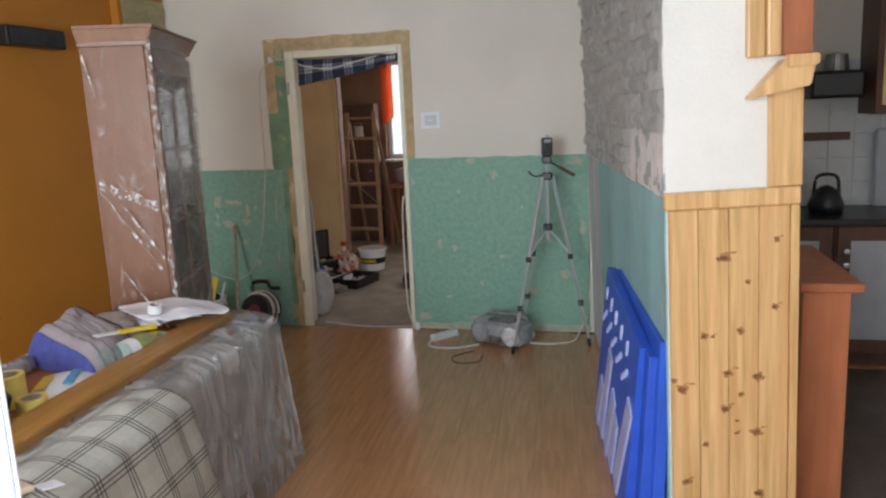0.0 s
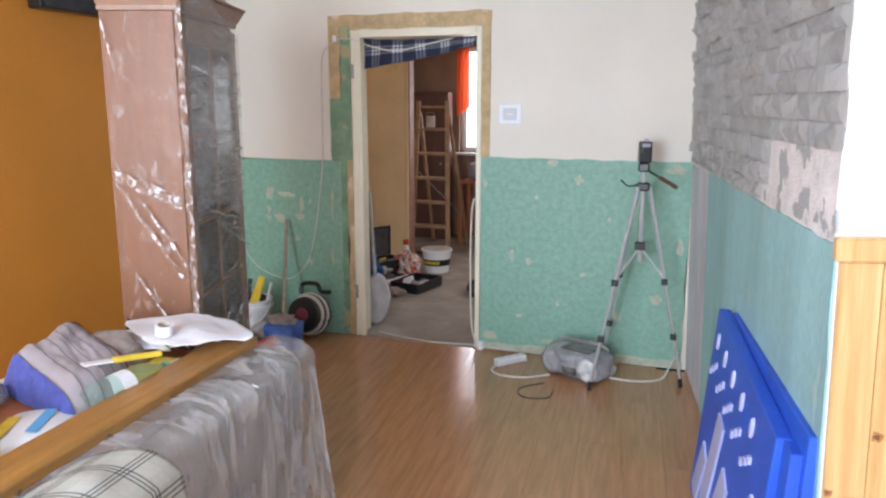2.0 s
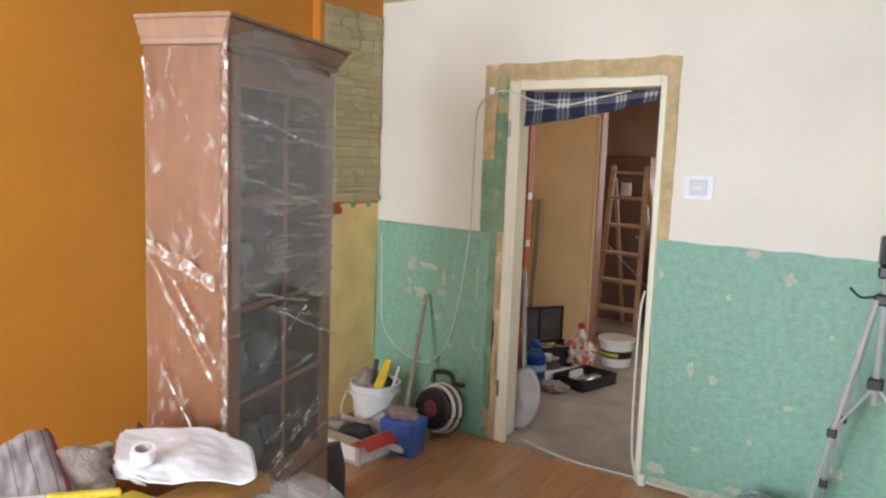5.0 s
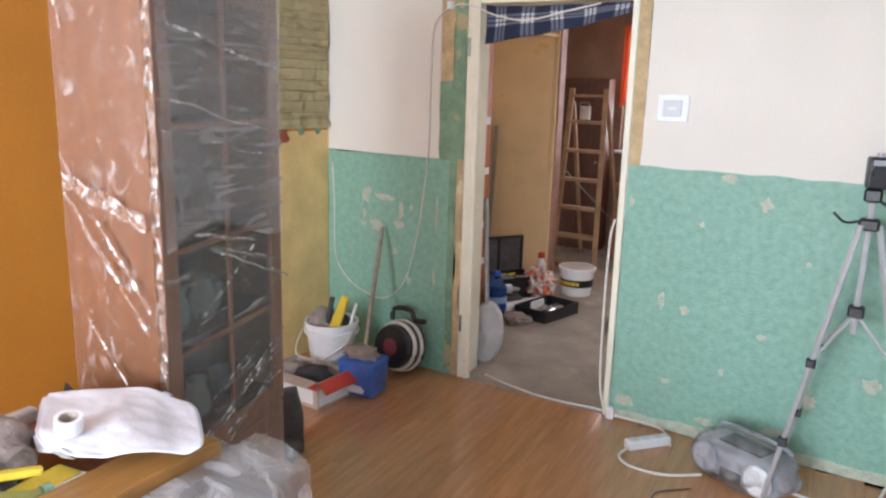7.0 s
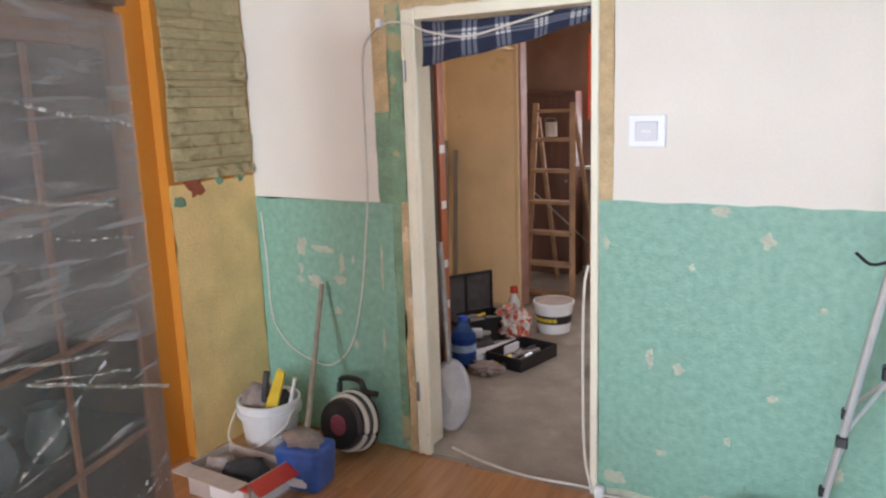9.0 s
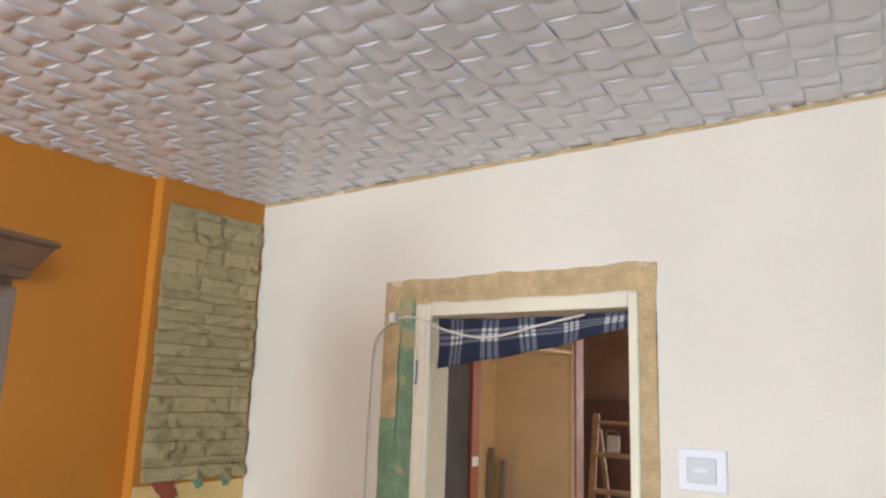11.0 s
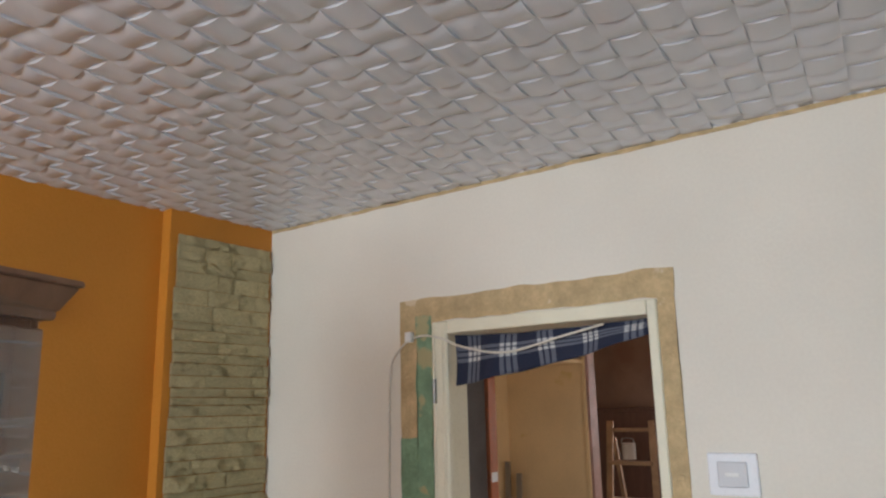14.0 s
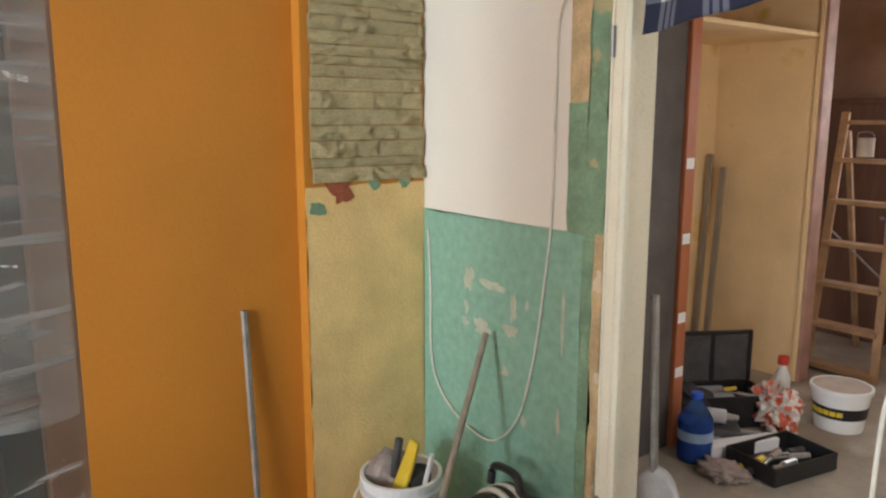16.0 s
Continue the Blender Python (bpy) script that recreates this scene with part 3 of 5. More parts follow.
# pine cladding and trims on the free end of the right wall
E0 = RW @ Matrix.Translation((0, -2.62, 0))
cladding = thing("pine_cladding", "knotty varnished pine boards cladding the wall's free end", "cladding", E0)
w = 0.0985
for k in range(4):
    part("board", B((0.003 + k * w, -0.02, 0.0), (0.003 + (k + 1) * w - 0.0016, -0.002, 1.225), 0.004), PINE, cladding)
on_board = lambda u, z, d: Vector((u, -0.0198 - d, z))
for k, (kx, kz, kw) in enumerate([(0.187, 1.056, .026), (0.166, 1.053, .012), (0.353, 1.11, .016), (0.26, 0.97, .014), (0.349, 0.88, .018), (0.115, 0.786, .020), (0.145, 0.784, .012), (0.238, 0.80, .020),
                                  (0.197, 0.652, .024), (0.295, 0.635, .026), (0.043, 0.595, .030), (0.012, 0.63, .014), (0.187, 0.52, .024), (0.238, 0.573, .014), (0.291, 0.433, .024), (0.12, 0.39, .016),
                                  (0.223, 0.43, .012), (0.225, 0.475, .010), (0.05, 0.25, .020), (0.30, 0.20, .024), (0.20, 0.12, .020)]):
    blotch("knot_ring", kx, kz, kw * 1.5, kw * 1.25, k * 2.3 + 1, KNOT_RING, cladding, on_board, 0.0006)
    blotch("knot", kx - 0.12 * kw, kz, kw * 0.95, kw * 0.62, k * 1.9 + 4, KNOT, cladding, on_board, 0.0011)
    if k % 2 == 0:
        blotch("knot_ring", kx + kw * 0.9, kz + kw * 0.7, kw * 0.9, kw * 0.3, k * 3.1 + 9, KNOT_RING, cladding, on_board, 0.0005)
part("cap", B((-0.012, -0.035, 1.226), (0.425, 0.0, 1.285), 0.006), PINE, cladding, "pine cap rail")
part("corner_trim", B((0.397, -0.026, 0.0), (0.425, 0.012, 1.225), 0.004), PINE, cladding, "pale pine corner strip")
trim = thing("pine_trim", "light pine door trim with a stepped bracket", "trim", E0)
part("lower_board", B((0.325, -0.024, 1.286), (0.432, 0.0, 1.60), 0.004), PINE, trim)
def prism(pts, y0, y1):
    """An upright profile in x and z, drawn out from y0 to y1."""
    bm = bmesh.new()
    rings = [[bm.verts.new((x, y, z)) for x, z in pts] for y in (y0, y1)]
    bm.faces.new(rings[0])
    bm.faces.new(rings[1][::-1])
    for k in range(len(pts)):
        q = (k + 1) % len(pts)
        bm.faces.new((rings[0][k], rings[1][k], rings[1][q], rings[0][q]))
    bmesh.ops.bevel(bm, geom=bm.edges[:], offset=0.004, segments=2, affect="EDGES")
    return bm


part("bracket", prism([(0.25, 1.575), (0.435, 1.605), (0.452, 1.69), (0.357, 1.69)], -0.075, 0.0), PINE, trim, "mitred pine bracket")
part("bracket_lip", prism([(0.362, 1.663), (0.455, 1.668), (0.455, 1.702), (0.35, 1.702)], -0.088, -0.0755), PINE, trim)
part("upper_board", B((0.255, -0.03, 1.703), (0.31, 0.0, TOP - 0.01), 0.006, seg=2), PINE, trim)
part("upper_bead", B((0.311, -0.045, 1.703), (0.355, 0.0, TOP - 0.01), 0.008, seg=2), PINE, trim)
part("lining", B((0.357, -0.02, 1.703), (0.46, 0.0, TOP - 0.01), 0.004), CHERRY, trim, "reddish brown lining board")

# door frame, curtain and cable in the doorway
frame_ob = tagged(new("door_1"), "ivory painted steel door frame without a leaf", "door frame", kind="structure")
part("jamb", B((-0.455, -0.014, 0), (-0.382, 0.018, 2.06), 0.006), JAMB, frame_ob)
part("bead", B((-0.447, -0.019, 0), (-0.436, -0.0145, 2.055), 0.002), JAMB, frame_ob)
part("bead", B((-0.412, -0.019, 0), (-0.398, -0.0145, 2.02), 0.002), JAMB, frame_ob)
part("jamb", B((0.405, -0.012, 0), (0.437, 0.185, 2.06), 0.004), JAMB, frame_ob)
part("head", B((-0.381, -0.012, 2.012), (0.404, 0.185, 2.06), 0.004), JAMB, frame_ob)
part("stop", B((-0.45, 0.019, 0), (-0.43, 0.185, 2.01), 0.003), JAMB, frame_ob)
part("stop", B((0.39, 0.05, 0), (0.404, 0.185, 2.01), 0.003), JAMB, frame_ob)
for z in (1.80, 0.32):
    part("hinge", T([(-0.437, -0.022, z - 0.045), (-0.437, -0.022, z + 0.045)], 0.008), STEEL, frame_ob, "dull steel hinge")


def door_cloth(u, v):
    drop = 0.19 - 0.135 * u
    return Vector((-0.375 + 0.765 * u, 0.03 + 0.012 * math.sin(u * 21) + 0.01 * math.sin(u * 9 + v * 3), 2.008 - v * drop - 0.012 * math.sin(u * 3.1)))


cloth = thing("door_curtain", "rolled-up navy check curtain sagging under the door head", "curtain", pose(0, 0, 0))
part("cloth", sheet(60, 10, door_cloth, 0.004, (0.77, 0.2)), NAVY, cloth, smooth=True)
cord = thing("white_cable", "white cable drooping round the door and down the green wall", "cable")
part("run", T(curve([(0.25, 0.0, 1.995), (0.1, -0.012, 1.965), (-0.12, -0.018, 1.925), (-0.3, -0.02, 1.955), (-0.42, -0.02, 2.0), (-0.52, -0.014, 2.01), (-0.61, -0.012, 1.97),
                     (-0.665, -0.01, 1.88), (-0.675, -0.008, 1.6), (-0.68, -0.008, 1.25), (-0.70, -0.010, 1.05), (-0.745, -0.012, 0.75), (-0.82, -0.014, 0.50),
                     (-0.95, -0.016, 0.375), (-1.10, -0.016, 0.385), (-1.25, -0.014, 0.46), (-1.335, -0.012, 0.6), (-1.345, -0.010, 0.9), (-1.36, -0.01, 1.14)]), 0.0042, 8), CABLE, cord)
part("clip", B((-0.575, -0.03, 1.99), (-0.545, -0.004, 2.03), 0.004), PLASTIC, cord)

sw = thing("light_switch", "square white plastic dimmer switch beside the door", "switch", pose(0.622, 0, 1.53))
part("plate", B((-0.071, -0.011, -0.06), (0.071, -0.0005, 0.06), 0.005, seg=2), SWITCHWHITE, sw)
part("rocker", B((-0.042, -0.016, -0.036), (0.042, -0.0105, 0.036), 0.004, seg=2), GREYPRINT, sw)
part("marker", B((-0.02, -0.0185, -0.006), (0.02, -0.0155, 0.006), 0.001), PLASTIC, sw)

# south window behind the camera
win = tagged(new("window_1"), kind="structure")
win.location.x = 0.95
for a, b in (((-1.35, -6.47, 0.95), (0.65, -6.42, 1.0)), ((-1.35, -6.47, 2.3), (0.65, -6.42, 2.35)), ((-1.35, -6.47, 1.0), (-1.3, -6.42, 2.3)), ((0.6, -6.47, 1.0), (0.65, -6.42, 2.3)),
             ((-0.385, -6.47, 1.0), (-0.315, -6.42, 2.3))):
    part("window_frame", B(a, b, 0.004), WHITE, win)
for a in (-1.3, -0.315):
    pn = part("pane", B((a, -6.45, 1.0), (a + 0.915, -6.442, 2.3)), PANE, win)
    pn.visible_shadow = False
win3 = tagged(new("window_3"), kind="structure")
for a, b in (((2.35, -6.47, 0.95), (3.55, -6.42, 1.0)), ((2.35, -6.47, 2.3), (3.55, -6.42, 2.35)), ((2.35, -6.47, 1.0), (2.4, -6.42, 2.3)), ((3.5, -6.47, 1.0), (3.55, -6.42, 2.3))):
    part("window_frame", B(a, b, 0.004), WHITE, win3)
part("pane", B((2.4, -6.45, 1.0), (3.5, -6.442, 2.3)), PANE, win3).visible_shadow = False
win2 = tagged(new("window_2"), kind="structure")
for a, b in (((-1.02, 4.2, 1.02), (-0.05, 4.25, 1.07)), ((-1.02, 4.2, 2.2), (-0.05, 4.25, 2.25)), ((-1.02, 4.2, 1.07), (-0.97, 4.25, 2.2)), ((-0.1, 4.2, 1.07), (-0.05, 4.25, 2.2))):
    part("window_frame", B(a, b, 0.004), WHITE, win2)
part("pane", B((-0.97, 4.22, 1.07), (-0.1, 4.226, 2.2)), PANE, win2).visible_shadow = False
part("window_sill", B((-1.06, 3.98, 0.985), (-0.02, 4.099, 1.015), 0.005), WHITE, win2)
sky_card = bpy.data.materials.new("bright_overcast")
sky_card.use_nodes = True
sb = sky_card.node_tree.nodes["Principled BSDF"]
sb.inputs["Base Color"].default_value = (0.8, 0.85, 0.9, 1)
sb.inputs["Emission Color"].default_value, sb.inputs["Emission Strength"].default_value = (0.93, 0.97, 1, 1), 2.5
tagged(part("backdrop", B((-4, 7.0, -1), (4, 7.1, 5)), sky_card), kind="structure")
hang = thing("window_curtain", "orange cloth curtain over the hall window", "curtain")
part("cloth", sheet(40, 6, lambda u, v: Vector((-1.04 + 0.15 * u, 4.06 + 0.012 * math.sin(u * 26), 2.24 - 0.80 * v + 0.10 * u * v)), 0.003), CURTAIN, hang, smooth=True)

# ---- living room: cabinet in film ----
def display_cabinet():
    W, D, H = 0.692, 0.275, 1.93
    c = thing("display_cabinet", "beech display cabinet with glass door, wrapped in clear stretch film", "cabinet", pose(-0.105, -2.205, 0, 0, 0, 17.5))
    part("side_panel", B((-D, 0, 0.0), (0, 0.02, H), 0.002), BEECH, c)
    part("side_panel", B((-D, W - 0.02, 0.0), (0, W, H), 0.002), BEECH, c)
    part("back_panel", B((-D, 0.021, 0.02), (-D + 0.012, W - 0.021, H)), DARKWOOD, c)
    part("top_panel", B((-D + 0.013, 0.021, H - 0.02), (-0.001, W - 0.021, H)), BEECH, c)
    part("plinth", B((-D + 0.013, 0.021, 0.0), (-0.01, W - 0.021, 0.07)), WALNUT, c)
    def flare(z0, z1, low, high, bev):
        """A moulding that widens from low to high beyond the carcass."""
        bm = B((-D, 0, z0), (0, W, z1))
        for v in bm.verts:
            k = high if v.co.z > (z0 + z1) / 2 else low
            v.co.x += k if v.co.x > -D / 2 else -k * 0.1
            v.co.y += k if v.co.y > W / 2 else -k * 0.65
        bmesh.ops.bevel(bm, geom=bm.edges[:], offset=bev, segments=2, affect="EDGES")
        return bm

    cor = part("cornice", flare(H + 0.001, H + 0.018, 0.022, 0.024, 0.003), WALNUT, c, "sloped brown cornice")
    part("moulding", flare(H + 0.0185, H + 0.072, 0.026, 0.054, 0.004), WALNUT, cor)
    part("top_lip", flare(H + 0.0725, H + 0.086, 0.060, 0.058, 0.003), WALNUT, cor)
    d = part("door_frame", B((0.001, 0.005, 0.46), (0.022, 0.075, H - 0.02), 0.003), WALNUT, c)
    part("stile", B((0.001, W - 0.075, 0.46), (0.022, W - 0.005, H - 0.02), 0.003), WALNUT, d)
    for z0, z1 in ((0.46, 0.53), (H - 0.11, H - 0.02)):
        part("rail", B((0.001, 0.0755, z0), (0.022, W - 0.0755, z1), 0.003), WALNUT, d)
    part("glass", B((0.006, 0.076, 0.531), (0.010, W - 0.076, H - 0.111)), GLASS, d).visible_shadow = False
    part("muntin", B((0.010, W / 2 - 0.009, 0.531), (0.020, W / 2 + 0.009, H - 0.111), 0.002), WALNUT, d)
    for z in (0.82, 1.12, 1.46):
        part("muntin", B((0.0105, 0.076, z), (0.0195, W - 0.076, z + 0.016), 0.002), WALNUT, d)
    low = part("drawer_front", B((0.001, 0.005, 0.075), (0.02, W - 0.005, 0.45), 0.004), WALNUT, c)
    part("knob", lathe([(0, 0), (0.012, 0.0), (0.014, 0.012), (0.008, 0.02), (0, 0.022)], 12, Matrix.Translation((0.02, W / 2, 0.30)) @ pose(0, 0, 0, 0, 90, 0)), STEEL, low)
    for z in (0.50, 0.83, 1.14, 1.47):
        part("shelf", B((-D + 0.013, 0.0215, z), (-0.02, W - 0.0215, z + 0.012)), DARKWOOD, c)
    # film: side wrap, front wrap and the bunched seam on the edge
    bulge = lambda a, b, k: 0.010 + 0.010 * noise.noise(Vector((a * 5, b * 5, k))) + 0.005 * noise.noise(Vector((a * 17, b * 13, k)))
    part("film", sheet(24, 70, lambda u, v: Vector((-D * u + 0.012, -0.006 - bulge(u, v * 3, 1) , 0.02 + v * (H + 0.03))), 0), FILM, c, "clear creased stretch film", smooth=True)
    part("film", sheet(30, 80, lambda u, v: Vector((0.026 + bulge(u, v * 4, 3) * (1 - 0.8 * u ** 6), -0.012 + (W - 0.010) * u, 0.02 + v * (H + 0.03))), 0), FILM_FRONT, c, "milky layered stretch film", smooth=True)
    # upper layer whose pale haze stands in for gloss
    part("film", sheet(20, 40, lambda u, v: Vector((0.038 + bulge(u, v * 3, 5) * (1 - 0.8 * u ** 6), -0.012 + (W - 0.012) * u, 1.14 + 0.05 * math.sin(u * 5) + v * (H - 1.12))), 0), FILM_UPPER, c, smooth=True)
    part("film", sheet(6, 110, lambda u, v: Vector((0.040 - 0.035 * u + 0.012 * noise.noise(Vector((u * 4, v * 60, 2))), -0.026 + 0.02 * u * u + 0.010 * noise.noise(Vector((u * 3, v * 75, 8))), 0.03 + v * H)), 0),
         film_mat("bunched_film", 0.4, 30.0, (1, 1, 1), 0.8, 0.48, 0.62, 0.2, 2.4), c, "bunched shiny film seam", smooth=True)
    BUNCH = bpy.data.materials["bunched_film"]
    for x0, z0, x1, z1, wd in ((-0.25, 1.33, 0.0, 1.22, 0.045), (-0.25, 1.30, -0.01, 0.92, 0.022), (-0.15, 1.22, 0.0, 0.98, 0.02), (-0.20, 0.95, 0.0, 0.62, 0.014), (-0.26, 1.90, -0.22, 1.72, 0.03)):
        part("crease", sheet(24, 3, lambda u, v: Vector((x0 + (x1 - x0) * u, -0.026 + 0.005 * noise.noise(Vector((u * 14, v * 4, x0 * 9))), z0 + (z1 - z0) * u + wd * (v - 0.5) + 0.012 * noise.noise(Vector((u * 7, v, z0)))))), BUNCH, c, smooth=True)
    rnd_ = random.Random(12)
    for k in range(16):
        up = k % 3 != 0
        z0 = rnd_.uniform(0.25, 1.0) if up else rnd_.uniform(1.1, 1.8)
        y0, y1 = rnd_.uniform(0.0, 0.25), rnd_.uniform(0.4, W - 0.02)
        z1 = z0 + (y1 - y0) * (rnd_.uniform(0.2, 0.5) if up else -rnd_.uniform(0.15, 0.4))
        wd = rnd_.uniform(0.004, 0.012)
        part("crease", sheet(22, 2, lambda u, v: Vector((0.058 + 0.005 * noise.noise(Vector((u * 12, v * 3, z0 * 9))), y0 + (y1 - y0) * u, z0 + (z1 - z0) * u + wd * (v - 0.5) + 0.010 * noise.noise(Vector((u * 4, 0, z0)))))), BUNCH, c, smooth=True)
    return c


cabinet = display_cabinet()
CM = cabinet.matrix_world.copy()


def glassware(name, label, prof, x, y, z, material=None):
    t = thing(name, label, "glassware", CM @ Matrix.Translation((x, y, z)), group="glassware in the cabinet")
    part("bowl", lathe(prof, 18), material or CHINA, t, smooth=True)


cup = [(0, 0), (0.03, 0), (0.032, 0.005), (0.045, 0.09), (0.042, 0.09), (0.03, 0.01), (0, 0.008)]
jug = [(0, 0), (0.034, 0), (0.048, 0.04), (0.044, 0.08), (0.03, 0.115), (0.038, 0.135), (0.035, 0.135), (0.027, 0.115), (0.04, 0.07), (0, 0.01)]
goblet = [(0, 0), (0.035, 0), (0.006, 0.01), (0.005, 0.07), (0.03, 0.1), (0.034, 0.15), (0.031, 0.15), (0.004, 0.085), (0, 0.085)]
for k, (y, z, p, nm) in enumerate([(0.2, 0.843, jug, "jug"), (0.42, 0.843, cup, "cup"), (0.33, 0.843, jug, "jug"), (0.15, 0.513, cup, "cup"), (0.28, 0.513, jug, "jug"), (0.46, 0.513, cup, "cup"),
                                    (0.18, 1.153, goblet, "goblet"), (0.30, 1.153, goblet, "goblet"), (0.42, 1.153, goblet, "goblet"), (0.24, 1.483, jug, "jug")]):
    glassware(nm, "pale porcelain %s standing on a dark cabinet shelf" % nm, p, -0.11 - 0.04 * (k % 2), y * 1.18, z)

sp = thing("wall_speaker", "small black box speaker fixed to the orange wall", "speaker", pose(-1.459, -1.36, 2.115))
part("body", B((0, -0.22, -0.055), (0.09, 0.24, 0.055), 0.01, seg=2), BLACK, sp)
part("grille", B((0.0905, -0.20, -0.045), (0.096, 0.22, 0.045), 0.002), DARKCLOTH, sp)

# ---- sofa bed under film with a check blanket ----
BASE = Matrix.Translation((0.37, -3.5, 0)) @ pose(0, 0, 0, 0, 0, 4) @ Matrix.Translation((-0.37, 3.5, 0))
sofa = thing("sofa_bed", "grey sofa bed under dust film with a pine top rail", "sofa")
SY0, SY1 = -4.55, -2.22
part("base", B((-0.22, SY0, 0.03), (0.34, SY1 - 0.16, 0.69), 0.03, seg=2), SOFAGREY, sofa)
part("side_cushion", B((0.30, SY0, 0.05), (0.49, SY1, 0.655), 0.06, seg=4), SOFAGREY, sofa, "padded grey upholstered side", smooth=True)
part("end_cushion", B((0.06, SY1 - 0.16, 0.06), (0.42, SY1 + 0.02, 0.63), 0.05, seg=4), SOFAGREY, sofa, smooth=True)
part("top_rail", B((0.215, SY0, 0.691), (0.352, SY1 - 0.10, 0.765), 0.008, seg=2), RAIL, sofa, "honey pine rail with dark dowels")
for y in (-2.85, -3.12, -3.42, -3.9):
    part("dowel", T([(0.351, y, 0.735), (0.3545, y, 0.735)], 0.008, 10), KNOT, sofa)
part("deck", B((-0.215, SY0 + 0.02, 0.691), (0.214, SY1 - 0.17, 0.712), 0.004), CHERRY, sofa, "brown board deck")
part("end_rail", B((-0.20, SY1 - 0.13, 0.713), (0.214, SY1 - 0.102, 0.765), 0.005), RAIL, sofa)
part("far_rail", B((-0.235, SY0 + 0.02, 0.713), (-0.20, SY1 - 0.19, 0.75), 0.006), SOFAGREY, sofa)


def film_side(u, v):
    """Film from the rail outwards over the cushion and down to the floor, round the far end."""
    ang = v
    z = 0.72 - 0.70 * max(0, ang - 0.22) / 0.78
    x = 0.355 + 0.155 * min(1, ang / 0.22) ** 0.7 if ang < 0.22 else 0.51 + 0.06 * (ang - 0.22)
    zz = 0.735 - 0.05 * (ang / 0.22) ** 2 if ang < 0.22 else z - 0.035
    w = 0.012 * noise.noise(Vector((u * 9, v * 4, 1))) + 0.006 * noise.noise(Vector((u * 30, v * 9, 5)))
    return Vector((x + w, -3.75 + (SY1 + 3.765 + 0.055 * v) * u, max(0.004, zz + w * 0.5)))


part("film", sheet(70, 40, film_side), FILM_SOFA, sofa, "creased milky dust film", smooth=True)
part("film", sheet(40, 40, lambda u, v: Vector((0.508 + 0.06 * v - (0.44 + 0.06 * v) * u, SY1 + 0.02 + 0.05 * v + 0.012 * noise.noise(Vector((u * 8, v * 6, 3))), 0.68 - 0.67 * v))), FILM_SOFA, sofa, smooth=True)
part("film", sheet(40, 14, lambda u, v: Vector((0.505 - 0.44 * u, SY1 + 0.02 - 0.15 * v, 0.675 + 0.01 * math.sin(v * 2) + 0.003 * noise.noise(Vector((u * 8, v * 6, 6)))))), FILM_SOFA, sofa, smooth=True)


def throw(u, v):
    """Check blanket rolled over the side, bulging and hanging uneven at its end."""
    y = SY0 + 0.02 + (1.27 + 0.17 * math.sin(v * 2.4) + 0.02 * math.sin(v * 9)) * u
    a = v * 2.0
    if v < 0.35:
        x, z = 0.375 + 0.20 * (v / 0.35), 0.735 + 0.02 * math.sin(v / 0.35 * math.pi) - 0.06 * (v / 0.35) ** 2
    else:
        q = (v - 0.35) / 0.65
        x, z = 0.575 + 0.05 * math.sin(q * 2.2), 0.675 - 0.60 * q
    n = 0.02 * noise.noise(Vector((y * 3.5, v * 3, 0))) + 0.010 * noise.noise(Vector((y * 10, v * 6, 4)))
    return Vector((x + n, y, z + n * 0.7))


bl = thing("check_blanket", "cream and grey check blanket draped over the sofa side", "blanket")
part("cloth", sheet(80, 40, throw, 0.012, (1.5, 0.95)), PLAID, bl, smooth=True)

# things on the sofa deck
DZ = 0.7135


def towel(u, v):
    """A folded towel: u runs along the sofa, v across it; steep at the edge, higher at the back."""
    rise = (1 - abs(2 * u - 1) ** 5) ** 0.5 * (1 - abs(2 * v - 1) ** 6) ** 0.5
    h = (0.17 - 0.10 * v + 0.02 * u) * rise * (1 + 0.16 * noise.noise(Vector((u * 3, v * 3, 3)))) + 0.006 * noise.noise(Vector((u * 12, v * 10, 6)))
    return Vector((-0.20 + 0.36 * v + 0.02 * math.sin(u * 5), -2.98 + 0.34 * u + 0.14 * (0.5 - v), DZ + 0.002 + max(0.0, h)))


tw = thing("striped_towel", "folded beige striped towel with a blue edge on the sofa", "towel")
part("cloth", sheet(48, 36, towel, 0.006, (0.42, 0.0)), TOWEL_STRIPED, tw, smooth=True)
part("border", sheet(12, 36, lambda u, v: towel(0.0 + 0.09 * u, v) + Vector((0, -0.009, 0.005))), TOWELBLUE, tw, "royal blue towel edge", smooth=True)
part("stripe", sheet(4, 36, lambda u, v: towel(0.86 + 0.045 * u, v) + Vector((0, 0, 0.007))), MAROON, tw, "maroon woven stripe", smooth=True)
rg = thing("beige_rag", "bunched brown rag lying against the towel", "rag", pose(-0.03, -2.66, DZ))
part("cloth", lump((0.24, 0.22, 0.13), 4, 0.35), RAG, rg, smooth=True)

def loose_sheet(u, v):
    """A crumpled four-cornered sheet over the sofa end, sagging past the rail."""
    p = Vector((-0.17, -2.44)).lerp(Vector((0.135, -2.24)), v).lerp(Vector((0.16, -2.635)).lerp(Vector((0.44, -2.42)), v), u)
    p = p.lerp(Vector((0.14, -2.435)), 0.22 * (abs(2 * u - 1) * abs(2 * v - 1)) ** 3)
    n = noise.noise(Vector((u * 3, v * 3, 1)))
    z = DZ + 0.105 + 0.012 * n + 0.003 * noise.noise(Vector((u * 10, v * 10, 4))) - 0.05 * max(0, u - 0.6) ** 1.5 - 0.06 * max(0, v - 0.75)
    return Vector((p.x + 0.012 * math.sin(v * 7), p.y + 0.012 * math.sin(u * 6), z))


